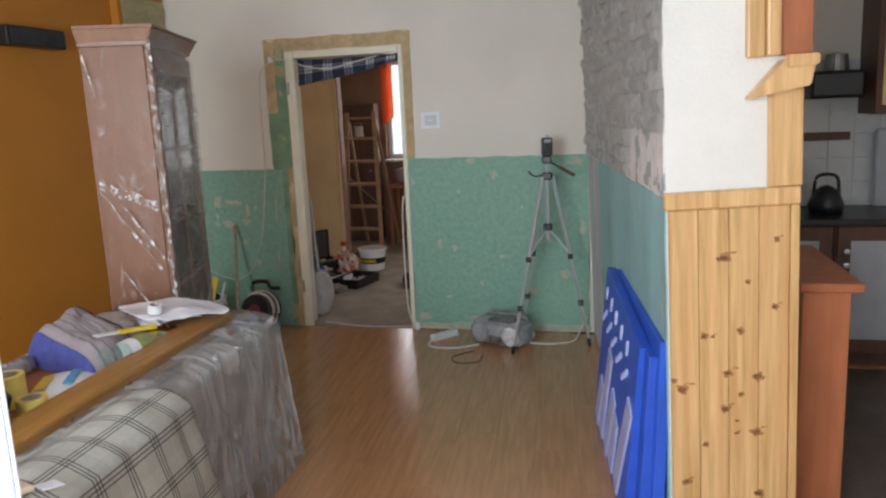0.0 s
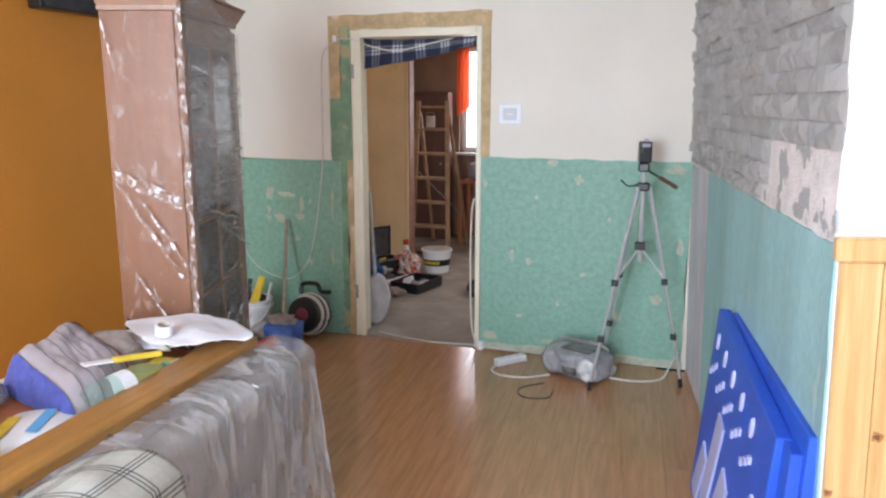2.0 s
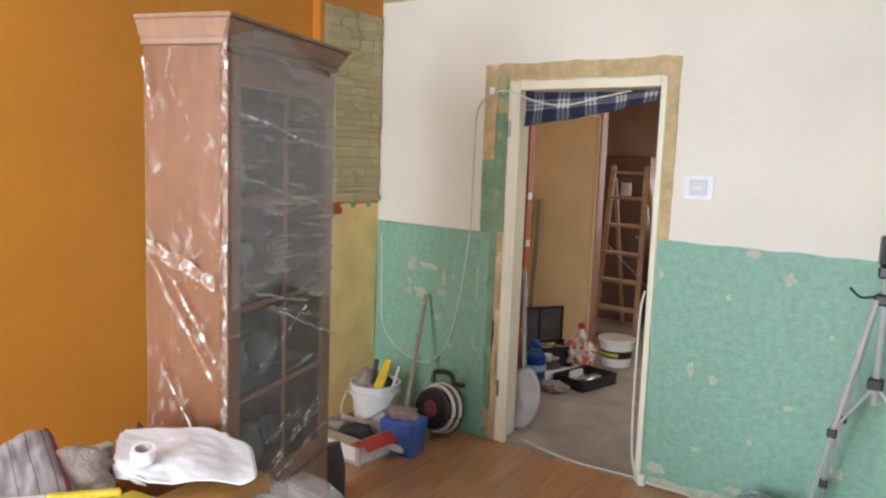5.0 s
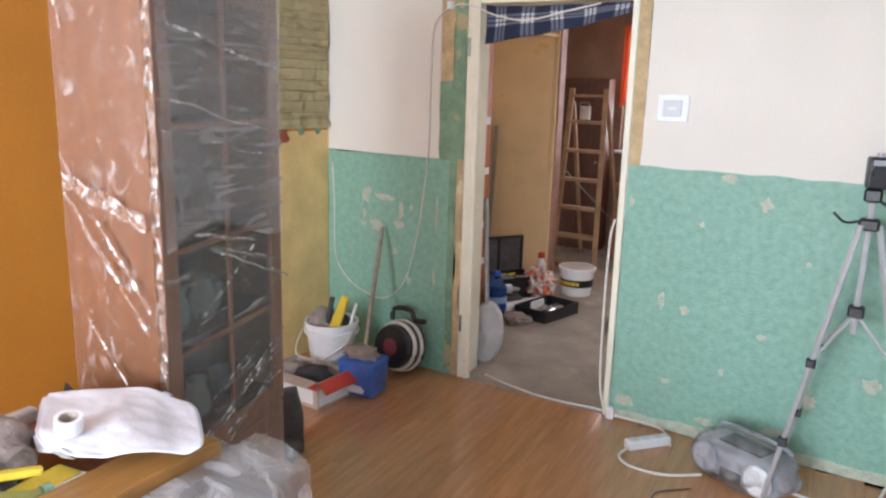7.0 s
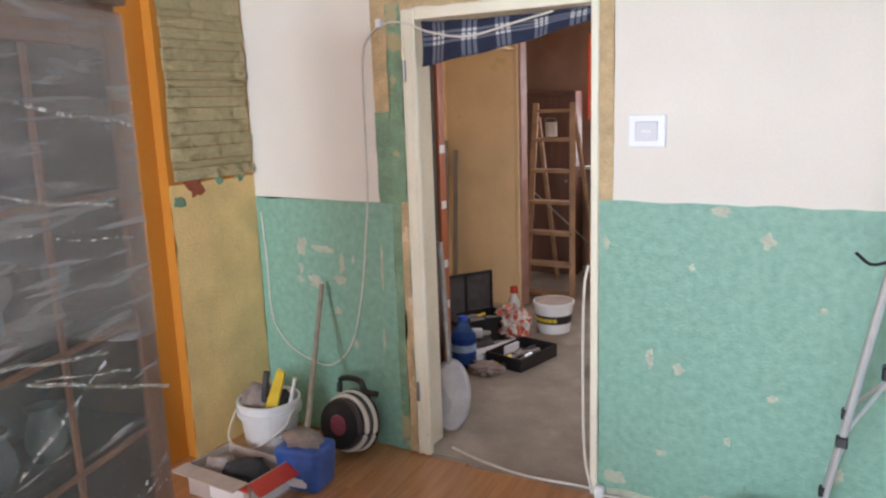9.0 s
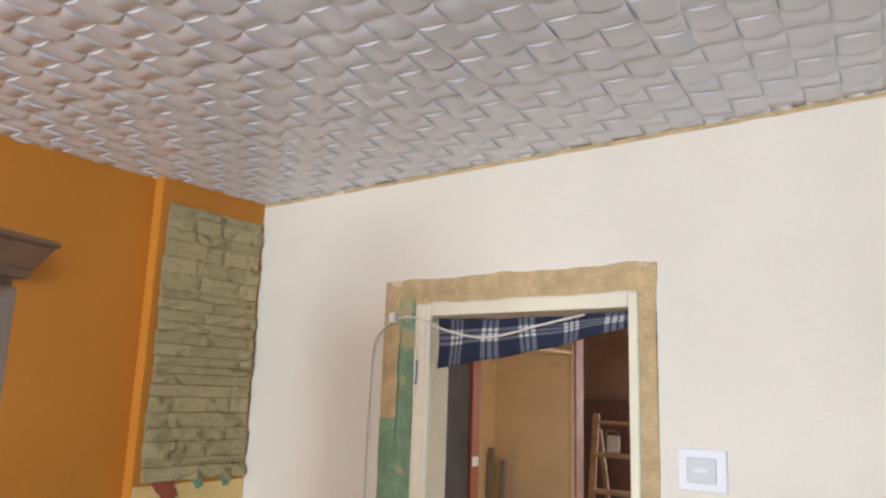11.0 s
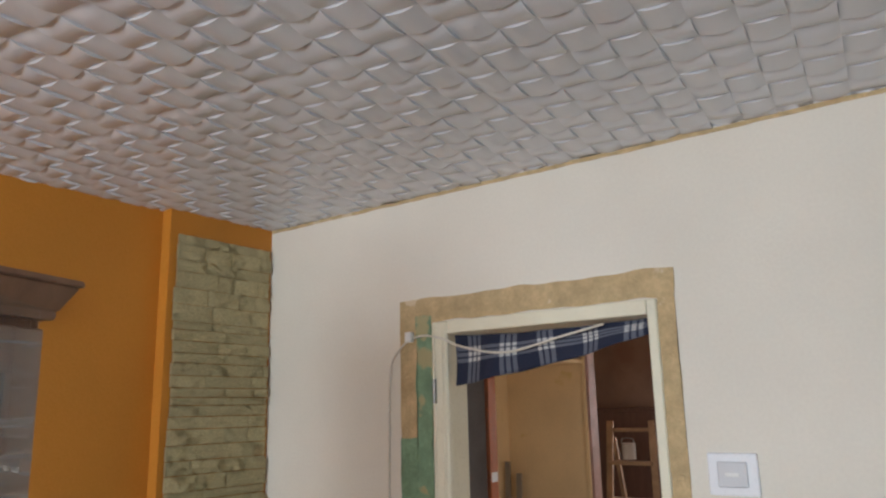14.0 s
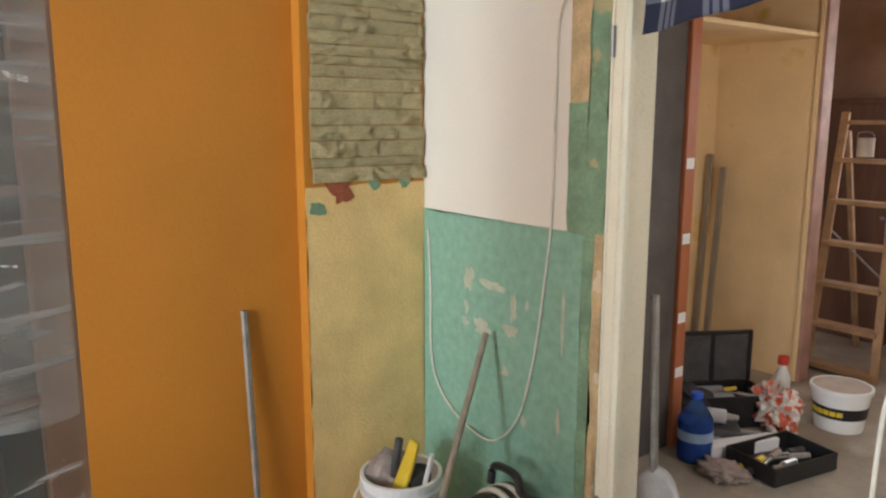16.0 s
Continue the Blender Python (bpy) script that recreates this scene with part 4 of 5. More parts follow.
ws = thing("white_sheet", "white plastic sheet folded over the sofa end", "sheet")
part("cloth", sheet(44, 36, loose_sheet, 0.003), PAPER, ws, smooth=True)
part("fold", sheet(30, 8, lambda u, v: loose_sheet(u, 0.0) + Vector((0.006 * v, -0.004 + 0.03 * v, -0.034 * v)), 0.003), PAPER, ws, smooth=True)
part("under_fold", sheet(30, 10, lambda u, v: loose_sheet(0.15 + 0.7 * u, 0.05 + 0.75 * v) + Vector((-0.05, 0.0, -0.03 - 0.01 * math.sin(u * 6))), 0.003), PAPER, ws, smooth=True)


def tape_roll(m, label, mat_, w=0.05, r=0.052):
    t = thing("tape_roll", label, "tape", m, group="tape rolls on the sofa")
    part("roll", lathe([(r * 0.7, 0), (r, 0), (r, w), (r * 0.7, w), (r * 0.7, 0)], 28), mat_, t, smooth=False)
    part("core", lathe([(r * 0.62, 0), (r * 0.695, 0), (r * 0.695, w), (r * 0.62, w), (r * 0.62, 0)], 28), CARDBOARD, t)


tape_roll(pose(0.03, -3.28, DZ), "yellow masking tape roll under another on the sofa", CREAMTAPE, 0.055)
tape_roll(pose(0.03, -3.28, DZ + 0.0555), "yellow masking tape roll stacked on another", CREAMTAPE, 0.05)
tape_roll(pose(0.15, -3.33, DZ), "cream masking tape roll lying by the pine rail", CREAMTAPE, 0.052, 0.046)
tape_roll(Matrix.Translation((0.125, -2.55, DZ + 0.112)) @ pose(0, 0, 0, 12, 0, 50), "white tape roll lying on the white sheet", PLASTIC, 0.035, 0.03)

wp = thing("wipes_pack", "white soft pack of wipes with a blue print", "pack", pose(0.115, -3.13, DZ, 0, 0, 22) @ Matrix.Diagonal((1.35, 1.35, 0.8, 1)))
part("pouch", sheet(20, 16, lambda u, v: Vector(((v - 0.5) * 0.15, (u - 0.5) * 0.22, 0.004 + 0.05 * (math.sin(u * math.pi) * math.sin(v * math.pi)) ** 0.45)), 0.003), PLASTIC, wp, smooth=True)
part("base", B((-0.07, -0.105, 0), (0.07, 0.105, 0.006)), PLASTIC, wp)
part("print", sheet(10, 4, lambda u, v: Vector((0.01 + v * 0.022, (u - 0.5) * 0.11, 0.0575 - 0.004 * v)), 0.001), mat("light_blue_print", (0.12, 0.42, 0.75), 0.4), wp, "light blue print")
part("print", sheet(6, 3, lambda u, v: Vector((-0.05 + v * 0.025, (u - 0.5) * 0.10 - 0.03, 0.0565)), 0.001), YELLOW, wp)

bt = thing("water_bottle", "empty pale green plastic water bottle lying on its side", "bottle", Matrix.Translation((0.175, -2.985, DZ + 0.046)) @ pose(0, 0, 0, -90, 0, -6))
part("bottle", lathe([(0, 0), (0.035, 0), (0.044, 0.012), (0.044, 0.07), (0.041, 0.08), (0.044, 0.09), (0.044, 0.16), (0.041, 0.17), (0.044, 0.18), (0.043, 0.22), (0.015, 0.29), (0.013, 0.31)], 24), PET, bt, smooth=True)
part("label_band", lathe([(0.0448, 0.10), (0.0448, 0.15)], 24), PLASTIC, bt, "pale paper label")
part("cap", lathe([(0, 0.31), (0.016, 0.31), (0.016, 0.328), (0, 0.328)], 16), GREEN_DARK, bt)
yt = thing("yellow_scraper", "yellow handled scraper lying across the sofa clutter", "tool", Matrix.Translation((0.115, -2.80, DZ + 0.10)) @ pose(0, 0, 0, 0, 6, 62))
part("handle", B((0.0, -0.012, -0.008), (0.16, 0.012, 0.010), 0.006, seg=2), YELLOW, yt)
part("blade", B((-0.09, -0.016, -0.003), (-0.001, 0.016, 0.003), 0.001), PLASTIC, yt)
pt = thing("paint_tray", "white plastic tray leaning on the rail", "tray", Matrix.Translation((0.165, -2.72, DZ)) @ pose(0, 0, 0, 0, 0, 4))
part("tray", B((-0.05, -0.16, 0.0), (0.05, 0.16, 0.035), 0.006), PLASTIC, pt)
part("inside", B((-0.042, -0.15, 0.0355), (0.03, 0.15, 0.037)), YELLOW, pt)
dk = thing("dark_case", "flat black case under the white sheet", "case", pose(0.06, -2.78, DZ))
part("case", B((-0.07, -0.10, 0), (0.05, 0.12, 0.04), 0.008), BLACK, dk)
for k, (x, y, s, sd, rz) in enumerate([(0.04, -3.57, (0.36, 0.36, 0.22), 2, 0), (0.0, -3.90, (0.36, 0.36, 0.26), 7, 30)]):
    g = thing("rubbish_bag", "crumpled shiny black plastic bag on the sofa", "bag", pose(x, y, DZ, 0, 0, rz), group="black bags on the sofa")
    part("bag", lump(s, sd, 0.11, 3.4, 5), BAGBLACK, g, smooth=True)
    part("tied_neck", lump((0.11, 0.09, 0.09), sd + 30, 0.5, 3.0, 4), BAGBLACK, g, smooth=True).matrix_basis = pose(0.03, 0.02, s[2] * 0.84)
fo = thing("folded_film", "rolled grey leftover film along the sofa edge", "film", pose(-0.15, -3.4, DZ))
part("roll", T(curve([(0, -0.45, 0.035), (0.02, -0.2, 0.045), (0.0, 0.1, 0.04), (0.01, 0.42, 0.035)]), 0.034, 10), FILM_SOFA, fo, smooth=True)
part("core", T([(0.0, -0.44, 0.03), (0.01, 0.4, 0.03)], 0.024, 8), RAG, fo)

ft = thing("wooden_float", "pale wooden float with a white tag on the blanket", "tool", Matrix.Translation((0.462, -3.93, 0.762)) @ pose(0, 0, 0, 0, 10, 66))
part("board", B((-0.16, -0.032, -0.008), (0.13, 0.032, 0.008), 0.007, seg=3), LADDERPALE, ft)
part("tag", B((0.15, -0.03, -0.012), (0.205, 0.02, -0.009), 0.001), PAPER, ft, "white paper tag")

BASE = Matrix()

# narrow stand-in for a white door edge, kept slim to block less light
leaf = thing("white_upright", "narrow white upright standing in for a door edge", "board", pose(1.315, -4.60, 0, 0, 0, -125))
part("board", B((0, -0.015, 0.0), (0.24, 0.015, 1.9), 0.003), PAPER, leaf)
part("edge_strip", B((-0.004, -0.018, 0.0), (-0.0005, 0.018, 1.9), 0.001), PAPER, leaf)

# ---- tripod, radio, socket strip by the green wall ----
tp = thing("camera_tripod", "silver aluminium camera tripod with black joints on the floor", "tripod", pose(1.46, -0.30, 0))
hub = Vector((0, 0.0, 1.14))
part("head", B((-0.035, -0.03, 1.12), (0.035, 0.03, 1.165), 0.008), BLACK, tp)
part("column", T([(0, 0, 0.72), (0, 0, 1.24)], 0.012), ALU, tp)
part("collar", B((-0.028, -0.024, 0.785), (0.028, 0.024, 0.83), 0.006), BLACK, tp)
part("pan_head", B((-0.03, -0.025, 1.225), (0.03, 0.03, 1.275), 0.008), BLACK, tp)
arm = part("pan_handle", T([(0.03, -0.02, 1.23), (0.16, -0.10, 1.165)], 0.006), BLACK, tp)
part("grip", T([(0.09, -0.057, 1.20), (0.18, -0.112, 1.155)], 0.012), DARKWOOD, arm)
part("crank", T(curve([(-0.035, 0, 1.15), (-0.08, -0.02, 1.145), (-0.12, -0.03, 1.18)], 4), 0.005), BLACK, tp)
for fx, fy in ((-0.225, -0.22), (0.265, 0.0), (-0.215, 0.21)):
    foot = Vector((fx, fy, 0.012))
    top = hub + Vector((fx, fy, 0)).normalized() * 0.035
    at = lambda t: top.lerp(foot, t)
    leg = part("leg", T([at(0), at(0.5)], 0.0115), ALU, tp)
    part("lower_leg", T([at(0.44), at(0.97)], 0.0085), ALU, leg)
    for t in (0.47, 0.75):
        p = at(t)
        part("clamp", B((-0.017, -0.015, -0.018), (0.017, 0.015, 0.018), 0.004, Matrix.Translation(p)), BLACK, leg)
    part("rubber_foot", T([at(0.965), foot - Vector((0, 0, 0.01))], 0.012), BLACK, leg)
    part("brace", T([Vector((0, 0, 0.80)), at(0.455)], 0.006), ALU, tp)
ph = thing("camcorder", "small black camera mounted on the tripod head", "camera", pose(1.46, -0.30, 1.2755, 0, 0, 12))
part("body", B((-0.032, -0.03, 0.0), (0.036, 0.035, 0.115), 0.008, seg=2), BLACK, ph)
part("lens", T([(0, -0.03, 0.065), (0, -0.055, 0.065)], 0.02, 16), BLACK, ph)
part("screen", B((-0.02, -0.0335, 0.085), (0.025, -0.0305, 0.105), 0.001), GREYPLASTIC, ph)
part("knob", T([(0.005, 0, 0.115), (0.005, 0, 0.13)], 0.012, 12), GREYPLASTIC, ph)

RM = pose(1.135, -0.30, 0, 0, 0, -24)
ra = thing("radio", "silver portable radio inside a clear plastic bag", "radio", RM)
part("body", B((-0.19, -0.09, 0.01), (0.19, 0.10, 0.16), 0.04, seg=4), GREYPLASTIC, ra, smooth=True)
for x in (-0.12, 0.125):
    q = part("loudspeaker", lathe([(0, 0), (0.06, 0.0), (0.068, 0.012), (0.05, 0.016), (0.0, 0.006)], 24, Matrix.Translation((x, -0.09, 0.085)) @ pose(0, 0, 0, 90, 0, 0)), PLASTIC if x > 0 else GREYPLASTIC, ra, smooth=True)
part("cassette_door", B((-0.05, -0.096, 0.03), (0.05, -0.089, 0.075), 0.003), BLACK, ra)
part("top_panel", B((-0.10, -0.05, 0.158), (0.10, 0.06, 0.168), 0.006), BLACK, ra)
part("handle", T(curve([(-0.16, 0.05, 0.14), (-0.14, 0.06, 0.19), (0.14, 0.06, 0.19), (0.16, 0.05, 0.14)], 5), 0.009), GREYPLASTIC, ra)
bag = lump((0.46, 0.28, 0.215), 11, 0.16, 3.0, 4)
part("bag", bag, FILM_BAG, ra, "crinkled clear plastic bag", smooth=False)

st = thing("power_strip", "white plastic power strip with cable on the floor", "power strip", pose(0.705, -0.225, 0, 0, 0, 50))
bd = part("body", B((-0.11, -0.026, 0.0), (0.11, 0.026, 0.045), 0.008, seg=2), PLASTIC, st)
for x in (-0.07, -0.01, 0.05):
    part("socket", lathe([(0, 0), (0.019, 0), (0.02, 0.002), (0.017, 0.003), (0, 0.001)], 16, Matrix.Translation((x, 0, 0.045))), GREYPRINT, bd)
cb = thing("floor_cable", "off-white cable lying along the wall foot", "cable")
part("run", T(curve([(0.645, -0.33, 0.02), (0.632, -0.40, 0.006), (0.70, -0.46, 0.006), (0.84, -0.455, 0.006), (0.98, -0.36, 0.006)]), 0.006), CABLE, cb)
part("run", T(curve([(1.30, -0.29, 0.006), (1.42, -0.31, 0.006), (1.55, -0.28, 0.006), (1.62, -0.20, 0.006), (1.655, -0.10, 0.05), (1.695, -0.03, 0.12)]), 0.006), CABLE, cb)
part("run", T(curve([(0.80, -0.19, 0.02), (0.70, -0.04, 0.02), (0.46, -0.03, 0.02), (0.38, 0.02, 0.008), (0.1, 0.0, 0.006), (-0.15, 0.04, 0.006), (-0.33, 0.10, 0.006)]), 0.006), CABLE, cb)
part("plug", B((0.435, -0.05, 0.0), (0.475, -0.014, 0.06), 0.006), PLASTIC, cb)
rc = thing("jamb_cable", "white cable hanging down the ivory door jamb", "cable")
part("run", T(curve([(0.40, -0.02, 1.0), (0.385, -0.024, 0.9), (0.378, -0.02, 0.6), (0.385, -0.02, 0.2), (0.42, -0.03, 0.03)]), 0.006), CABLE, rc)
# thin dark open loop lying flat on the laminate
wl = thing("dark_floor_loop", "thin dark loop on the laminate floor", "wire")
part("wire", T(curve([(0.97, -0.50, 0.004), (0.86, -0.62, 0.004), (0.90, -0.74, 0.004), (1.03, -0.72, 0.004), (1.05, -0.60, 0.004)]), 0.003, 6), CABLE_DARK, wl)

# blue cartons leaning on the right wall
for k, (s0, off, h0, h1, tilt, ln) in enumerate([(1.50, 0.05, 0.785, 0.755, 3.5, 1.09), (1.60, 0.095, 0.74, 0.69, 5, 0.96), (1.46, 0.135, 0.79, 0.70, 6.5, 1.02)]):
    cm = RW @ Matrix.Translation((-off, -s0, 0)) @ pose(0, 0, 0, 0, tilt, 0)
    ct = thing("flooring_carton", "torn blue carton with pale print leaning on the wall", "carton", cm, group="blue cartons by the wall")
    bm = B((-0.022, -ln, 0.0), (0.022, 0, 1.0), 0.003)
    for v in bm.verts:
        f_ = -v.co.y / ln
        v.co.z *= h0 + (h1 - h0) * f_
        v.co.z *= 1 + 0.05 * noise.noise(Vector((f_ * 7, k, 2.0)))
        v.co.x += 0.010 * noise.noise(Vector((f_ * 3, v.co.z * 3, k)))
    part("box", bm, BLUE, ct)
    if k != 1:
        X = -0.0315
        for j in range(5):
            y0 = -0.10 - j * 0.17
            top = h0 + (h1 - h0) * (-y0 / ln)
            part("print", lathe([(0, 0), (0.022, 0), (0.019, 0.009), (0, 0.0096)], 14, Matrix.Translation((-0.022, y0, top - 0.10)) @ pose(0, 0, 0, 0, -90, 0) @ Matrix.Diagonal((1.6, 0.75, 1, 1))), PALE, ct, "pale printed oval")
            part("print", B((X, -0.06, -0.02), (-0.02, 0.05, (0.22, 0.42, 0.30)[j % 3]), 0.0, Matrix.Translation((0, y0 - 0.02, 0.06)) @ pose(0, 0, 0, 22 - 9 * (j % 2), 0, 0)), PALE, ct, "pale printed band")
            for q in range(3):
                part("print", B((X, y0 - 0.05 + q * 0.045, top - 0.20 - 0.025 * q), (-0.02, y0 - 0.03 + q * 0.045, top - 0.175 - 0.025 * q)), PALE, ct)

# ---- corner by the chimney ----
bu = thing("white_bucket", "white plastic bucket full of rags and tools", "bucket", pose(-1.09, -0.34, 0) @ Matrix.Diagonal((1.12, 1.12, 1.12, 1)))
part("bucket", lathe([(0, 0), (0.10, 0), (0.128, 0.25), (0.136, 0.25), (0.136, 0.265), (0.124, 0.265), (0.097, 0.012), (0, 0.01)], 30), PLASTIC, bu, smooth=False)
part("rim", lathe([(0.131, 0.205), (0.137, 0.205), (0.139, 0.225), (0.132, 0.225)], 30), PLASTIC, bu)
part("bail", T(curve([(-0.137, 0, 0.235), (-0.16, -0.05, 0.18), (-0.12, -0.13, 0.10), (0.02, -0.15, 0.09), (0.13, -0.07, 0.17), (0.137, 0, 0.235)], 5), 0.004, 6), CABLE, bu)
for k, (x, y, s, m_) in enumerate([(-0.045, -0.02, (0.15, 0.17, 0.14), RAG), (0.05, 0.02, (0.12, 0.14, 0.10), DARKCLOTH)]):
    t = thing("rag_bundle", "crumpled rag stuffed into the white bucket", "rag", pose(-1.09 + x, -0.34 + y, 0.225))
    part("cloth", lump(s, 20 + k, 0.4), m_, t, smooth=True)
t = thing("yellow_trowel", "yellow plastic tool standing in the bucket", "tool", Matrix.Translation((-1.035, -0.39, 0.24)) @ pose(0, 0, 0, -6, 12, 0))
part("blade", sheet(6, 16, lambda u, v: Vector(((u - 0.5) * (0.062 - 0.02 * v * v) + 0.02 * v * v, 0.012 * math.sin(v * 2.4), 0.23 * v)), 0.014), YELLOW, t, smooth=True)
t = thing("dark_scraper", "dark handled scraper standing in the bucket", "tool", Matrix.Translation((-1.085, -0.385, 0.24)) @ pose(0, 0, 0, -5, 6, 0))
part("handle", T([(0, 0, 0), (0.0, 0, 0.12), (0.004, 0, 0.20)], 0.015, 10), BOOTGREY, t, smooth=True)
part("blade", B((-0.03, -0.002, -0.05), (0.03, 0.002, -0.0005), 0.001), STEEL, t)
t = thing("white_brush", "white handled brush standing in the bucket", "brush", Matrix.Translation((-0.985, -0.32, 0.24)) @ pose(0, 0, 0, 0, 18, 0))
part("handle", T([(0, 0, 0), (0.0, 0, 0.18)], 0.009), PLASTIC, t)

cx = thing("open_carton", "worn open carton of tools with a red stripe", "carton", pose(-0.97, -0.68, 0, 0, 0, -2))
for a, b in (((-0.19, -0.12, 0), (0.19, -0.114, 0.14)), ((-0.19, 0.114, 0), (0.19, 0.12, 0.14)), ((-0.19, -0.1135, 0), (-0.184, 0.1135, 0.14)), ((0.184, -0.1135, 0), (0.19, 0.1135, 0.14))):
    part("side", B(a, b), CARDBOARD, cx)
part("bottom", B((-0.183, -0.113, 0), (0.183, 0.113, 0.006)), CARDBOARD, cx)
part("flap", B((-0.19, -0.205, 0.142), (0.19, -0.118, 0.147), 0, Matrix.Translation((0, 0, 0.0))), CARDBOARD, cx)
part("stripe", B((-0.191, -0.1225, 0.10), (0.191, -0.1205, 0.138)), RED, cx)
part("window", B((-0.05, -0.1225, 0.02), (0.16, -0.1205, 0.095)), PLASTIC, cx)
part("print", B((0.1905, -0.11, 0.012), (0.192, 0.11, 0.10)), PLASTIC, cx, "white printed panel")
part("flap", B((0.0, -0.118, 0.0), (0.075, 0.118, 0.005), 0, Matrix.Translation((0.191, 0, 0.138)) @ pose(0, 0, 0, 0, 38, 0)), RED, cx, "red printed flap")
t = thing("black_tool", "dark power tool lying in the open carton", "tool", pose(-0.92, -0.67, 0.007, 0, 0, 30))
part("body", lump((0.22, 0.13, 0.16), 31, 0.25), DARKCLOTH, t, smooth=True)
t = thing("grey_cloth", "grey cloth lying in the open carton", "rag", pose(-1.06, -0.70, 0.007))
part("cloth", lump((0.15, 0.16, 0.15), 33, 0.3), RAG, t, smooth=True)
t = thing("dark_boot", "dark grey rubber boot beside the cabinet", "boot", pose(-0.60, -1.20, 0, 0, 0, 20))
part("boot", T(curve([(0.01, 0.0, 0.0), (0.0, 0.01, 0.10), (-0.005, 0.015, 0.17), (-0.035, 0.02, 0.27)], 6), 0.058, 14, 0.064), BOOTGREY, t, smooth=True)
part("toe", lump((0.12, 0.22, 0.09), 35, 0.12), BOOTGREY, t, smooth=True).matrix_basis = pose(0.02, -0.08, 0)

tb = thing("blue_tub", "translucent blue plastic tub with white print on the floor", "tub", pose(-0.745, -0.49, 0, 0, 0, 8))
bm = B((-0.10, -0.08, 0), (0.10, 0.08, 0.20), 0.02, seg=3)
for v in bm.verts:
    k = 1 + 0.5 * v.co.z
    v.co.x, v.co.y = v.co.x * k + 0.006 * noise.noise(v.co * 9), v.co.y * k + 0.012 * noise.noise(v.co * 11)
part("tub", bm, BLUEBAG, tb, smooth=True)
part("print", lump((0.10, 0.006, 0.04), 3, 0.5), PLASTIC, tb).matrix_basis = pose(0.0, -0.091, 0.03)
part("rag", lump((0.17, 0.13, 0.07), 36, 0.7, 3.0), RAG, tb, smooth=True).matrix_basis = pose(0, 0, 0.185)
rl = thing("cable_reel", "black cable reel with a pale rim leaning on the wall", "cable reel", Matrix.Translation((-0.745, -0.20, 0.02)) @ pose(0, 0, 0, -10, 0, -4))
for y, q in ((-0.075, 0.118), (0.05, 0.15)):
    part("flange", lathe([(0, 0), (q - 0.005, 0), (q, 0.006), (q - 0.005, 0.012), (0, 0.012)], 36, Matrix.Translation((0, y, 0.15)) @ pose(0, 0, 0, -90, 0, 0)), BLACK, rl)
part("drum", lathe([(0.095, 0), (0.095, 0.11)], 28, Matrix.Translation((0, -0.062, 0.15)) @ pose(0, 0, 0, -90, 0, 0)), CABLE_DARK, rl)
for y, q, m_ in ((-0.045, 0.112, CABLE_DARK), (-0.015, 0.128, CABLE), (0.012, 0.130, CABLE_DARK), (0.034, 0.138, CABLE)):
    part("wound_cable", T([(q * math.cos(a), y, 0.15 + q * math.sin(a)) for a in (k * 0.16 - 1.6 for k in range(41))], 0.012, 6), m_, rl, "pale wound cable" if m_ is CABLE else "")
part("badge", lathe([(0, 0), (0.05, 0), (0.045, 0.006), (0, 0.007)], 20, Matrix.Translation((0.0, -0.075, 0.15)) @ pose(0, 0, 0, 90, 0, 0)), MAROON, rl, "dull red hub badge")
part("handle", T(curve([(-0.06, -0.01, 0.29), (-0.05, -0.01, 0.355), (0.06, -0.01, 0.365), (0.10, -0.01, 0.32), (0.17, -0.01, 0.32)], 5), 0.015), BLACK, rl)
spd = thing("wooden_pole", "greyish wooden handle standing in the blue tub", "pole")
part("shaft", T([(-0.745, -0.50, 0.13), (-0.955, -0.05, 0.80)], 0.0125, 10), GREYWOOD, spd)
part("tip", T([(-0.74, -0.508, 0.15), (-0.758, -0.472, 0.22)], 0.016, 10), YELLOW, spd)
rod = thing("steel_rod", "dull steel bar leaning on the orange wall", "bar")
part("bar", T([(-1.40, -0.765, 0.0), (-1.447, -0.77, 0.90)], 0.013, 6), STEEL, rod)
bi = thing("bin_liner", "dark crumpled bag between sofa and cabinet", "bag", pose(-0.24, -2.39, 0))
part("bag", lump((0.2, 0.08, 0.74), 44, 0.3), DARKCLOTH, bi, smooth=True)

# ---- hall beyond the door ----
ps = thing("paddle", "grey mixing paddle with a pale oval head leaning on the jamb", "paddle", Matrix.Translation((-0.435, 0.26, 0)))
part("head", lathe([(0, 0.006), (0.085, 0.006), (0.092, 0.0), (0.104, 0.008), (0.092, 0.024), (0.085, 0.018), (0, 0.018)], 28, Matrix.Translation((0.02, 0, 0.20)) @ pose(0, 0, 0, 78, 0, 10) @ Matrix.Diagonal((1.0, 1.8, 1, 1))), PADDLEGREY, ps, smooth=True)
part("tube", T([(0.0, 0.02, 0.36), (-0.05, 0.05, 0.98)], 0.015), STEEL, ps)
part("wrap", lump((0.16, 0.14, 0.30), 51, 0.3), FILM_BAG, ps).matrix_basis = pose(-0.02, 0.03, 0)

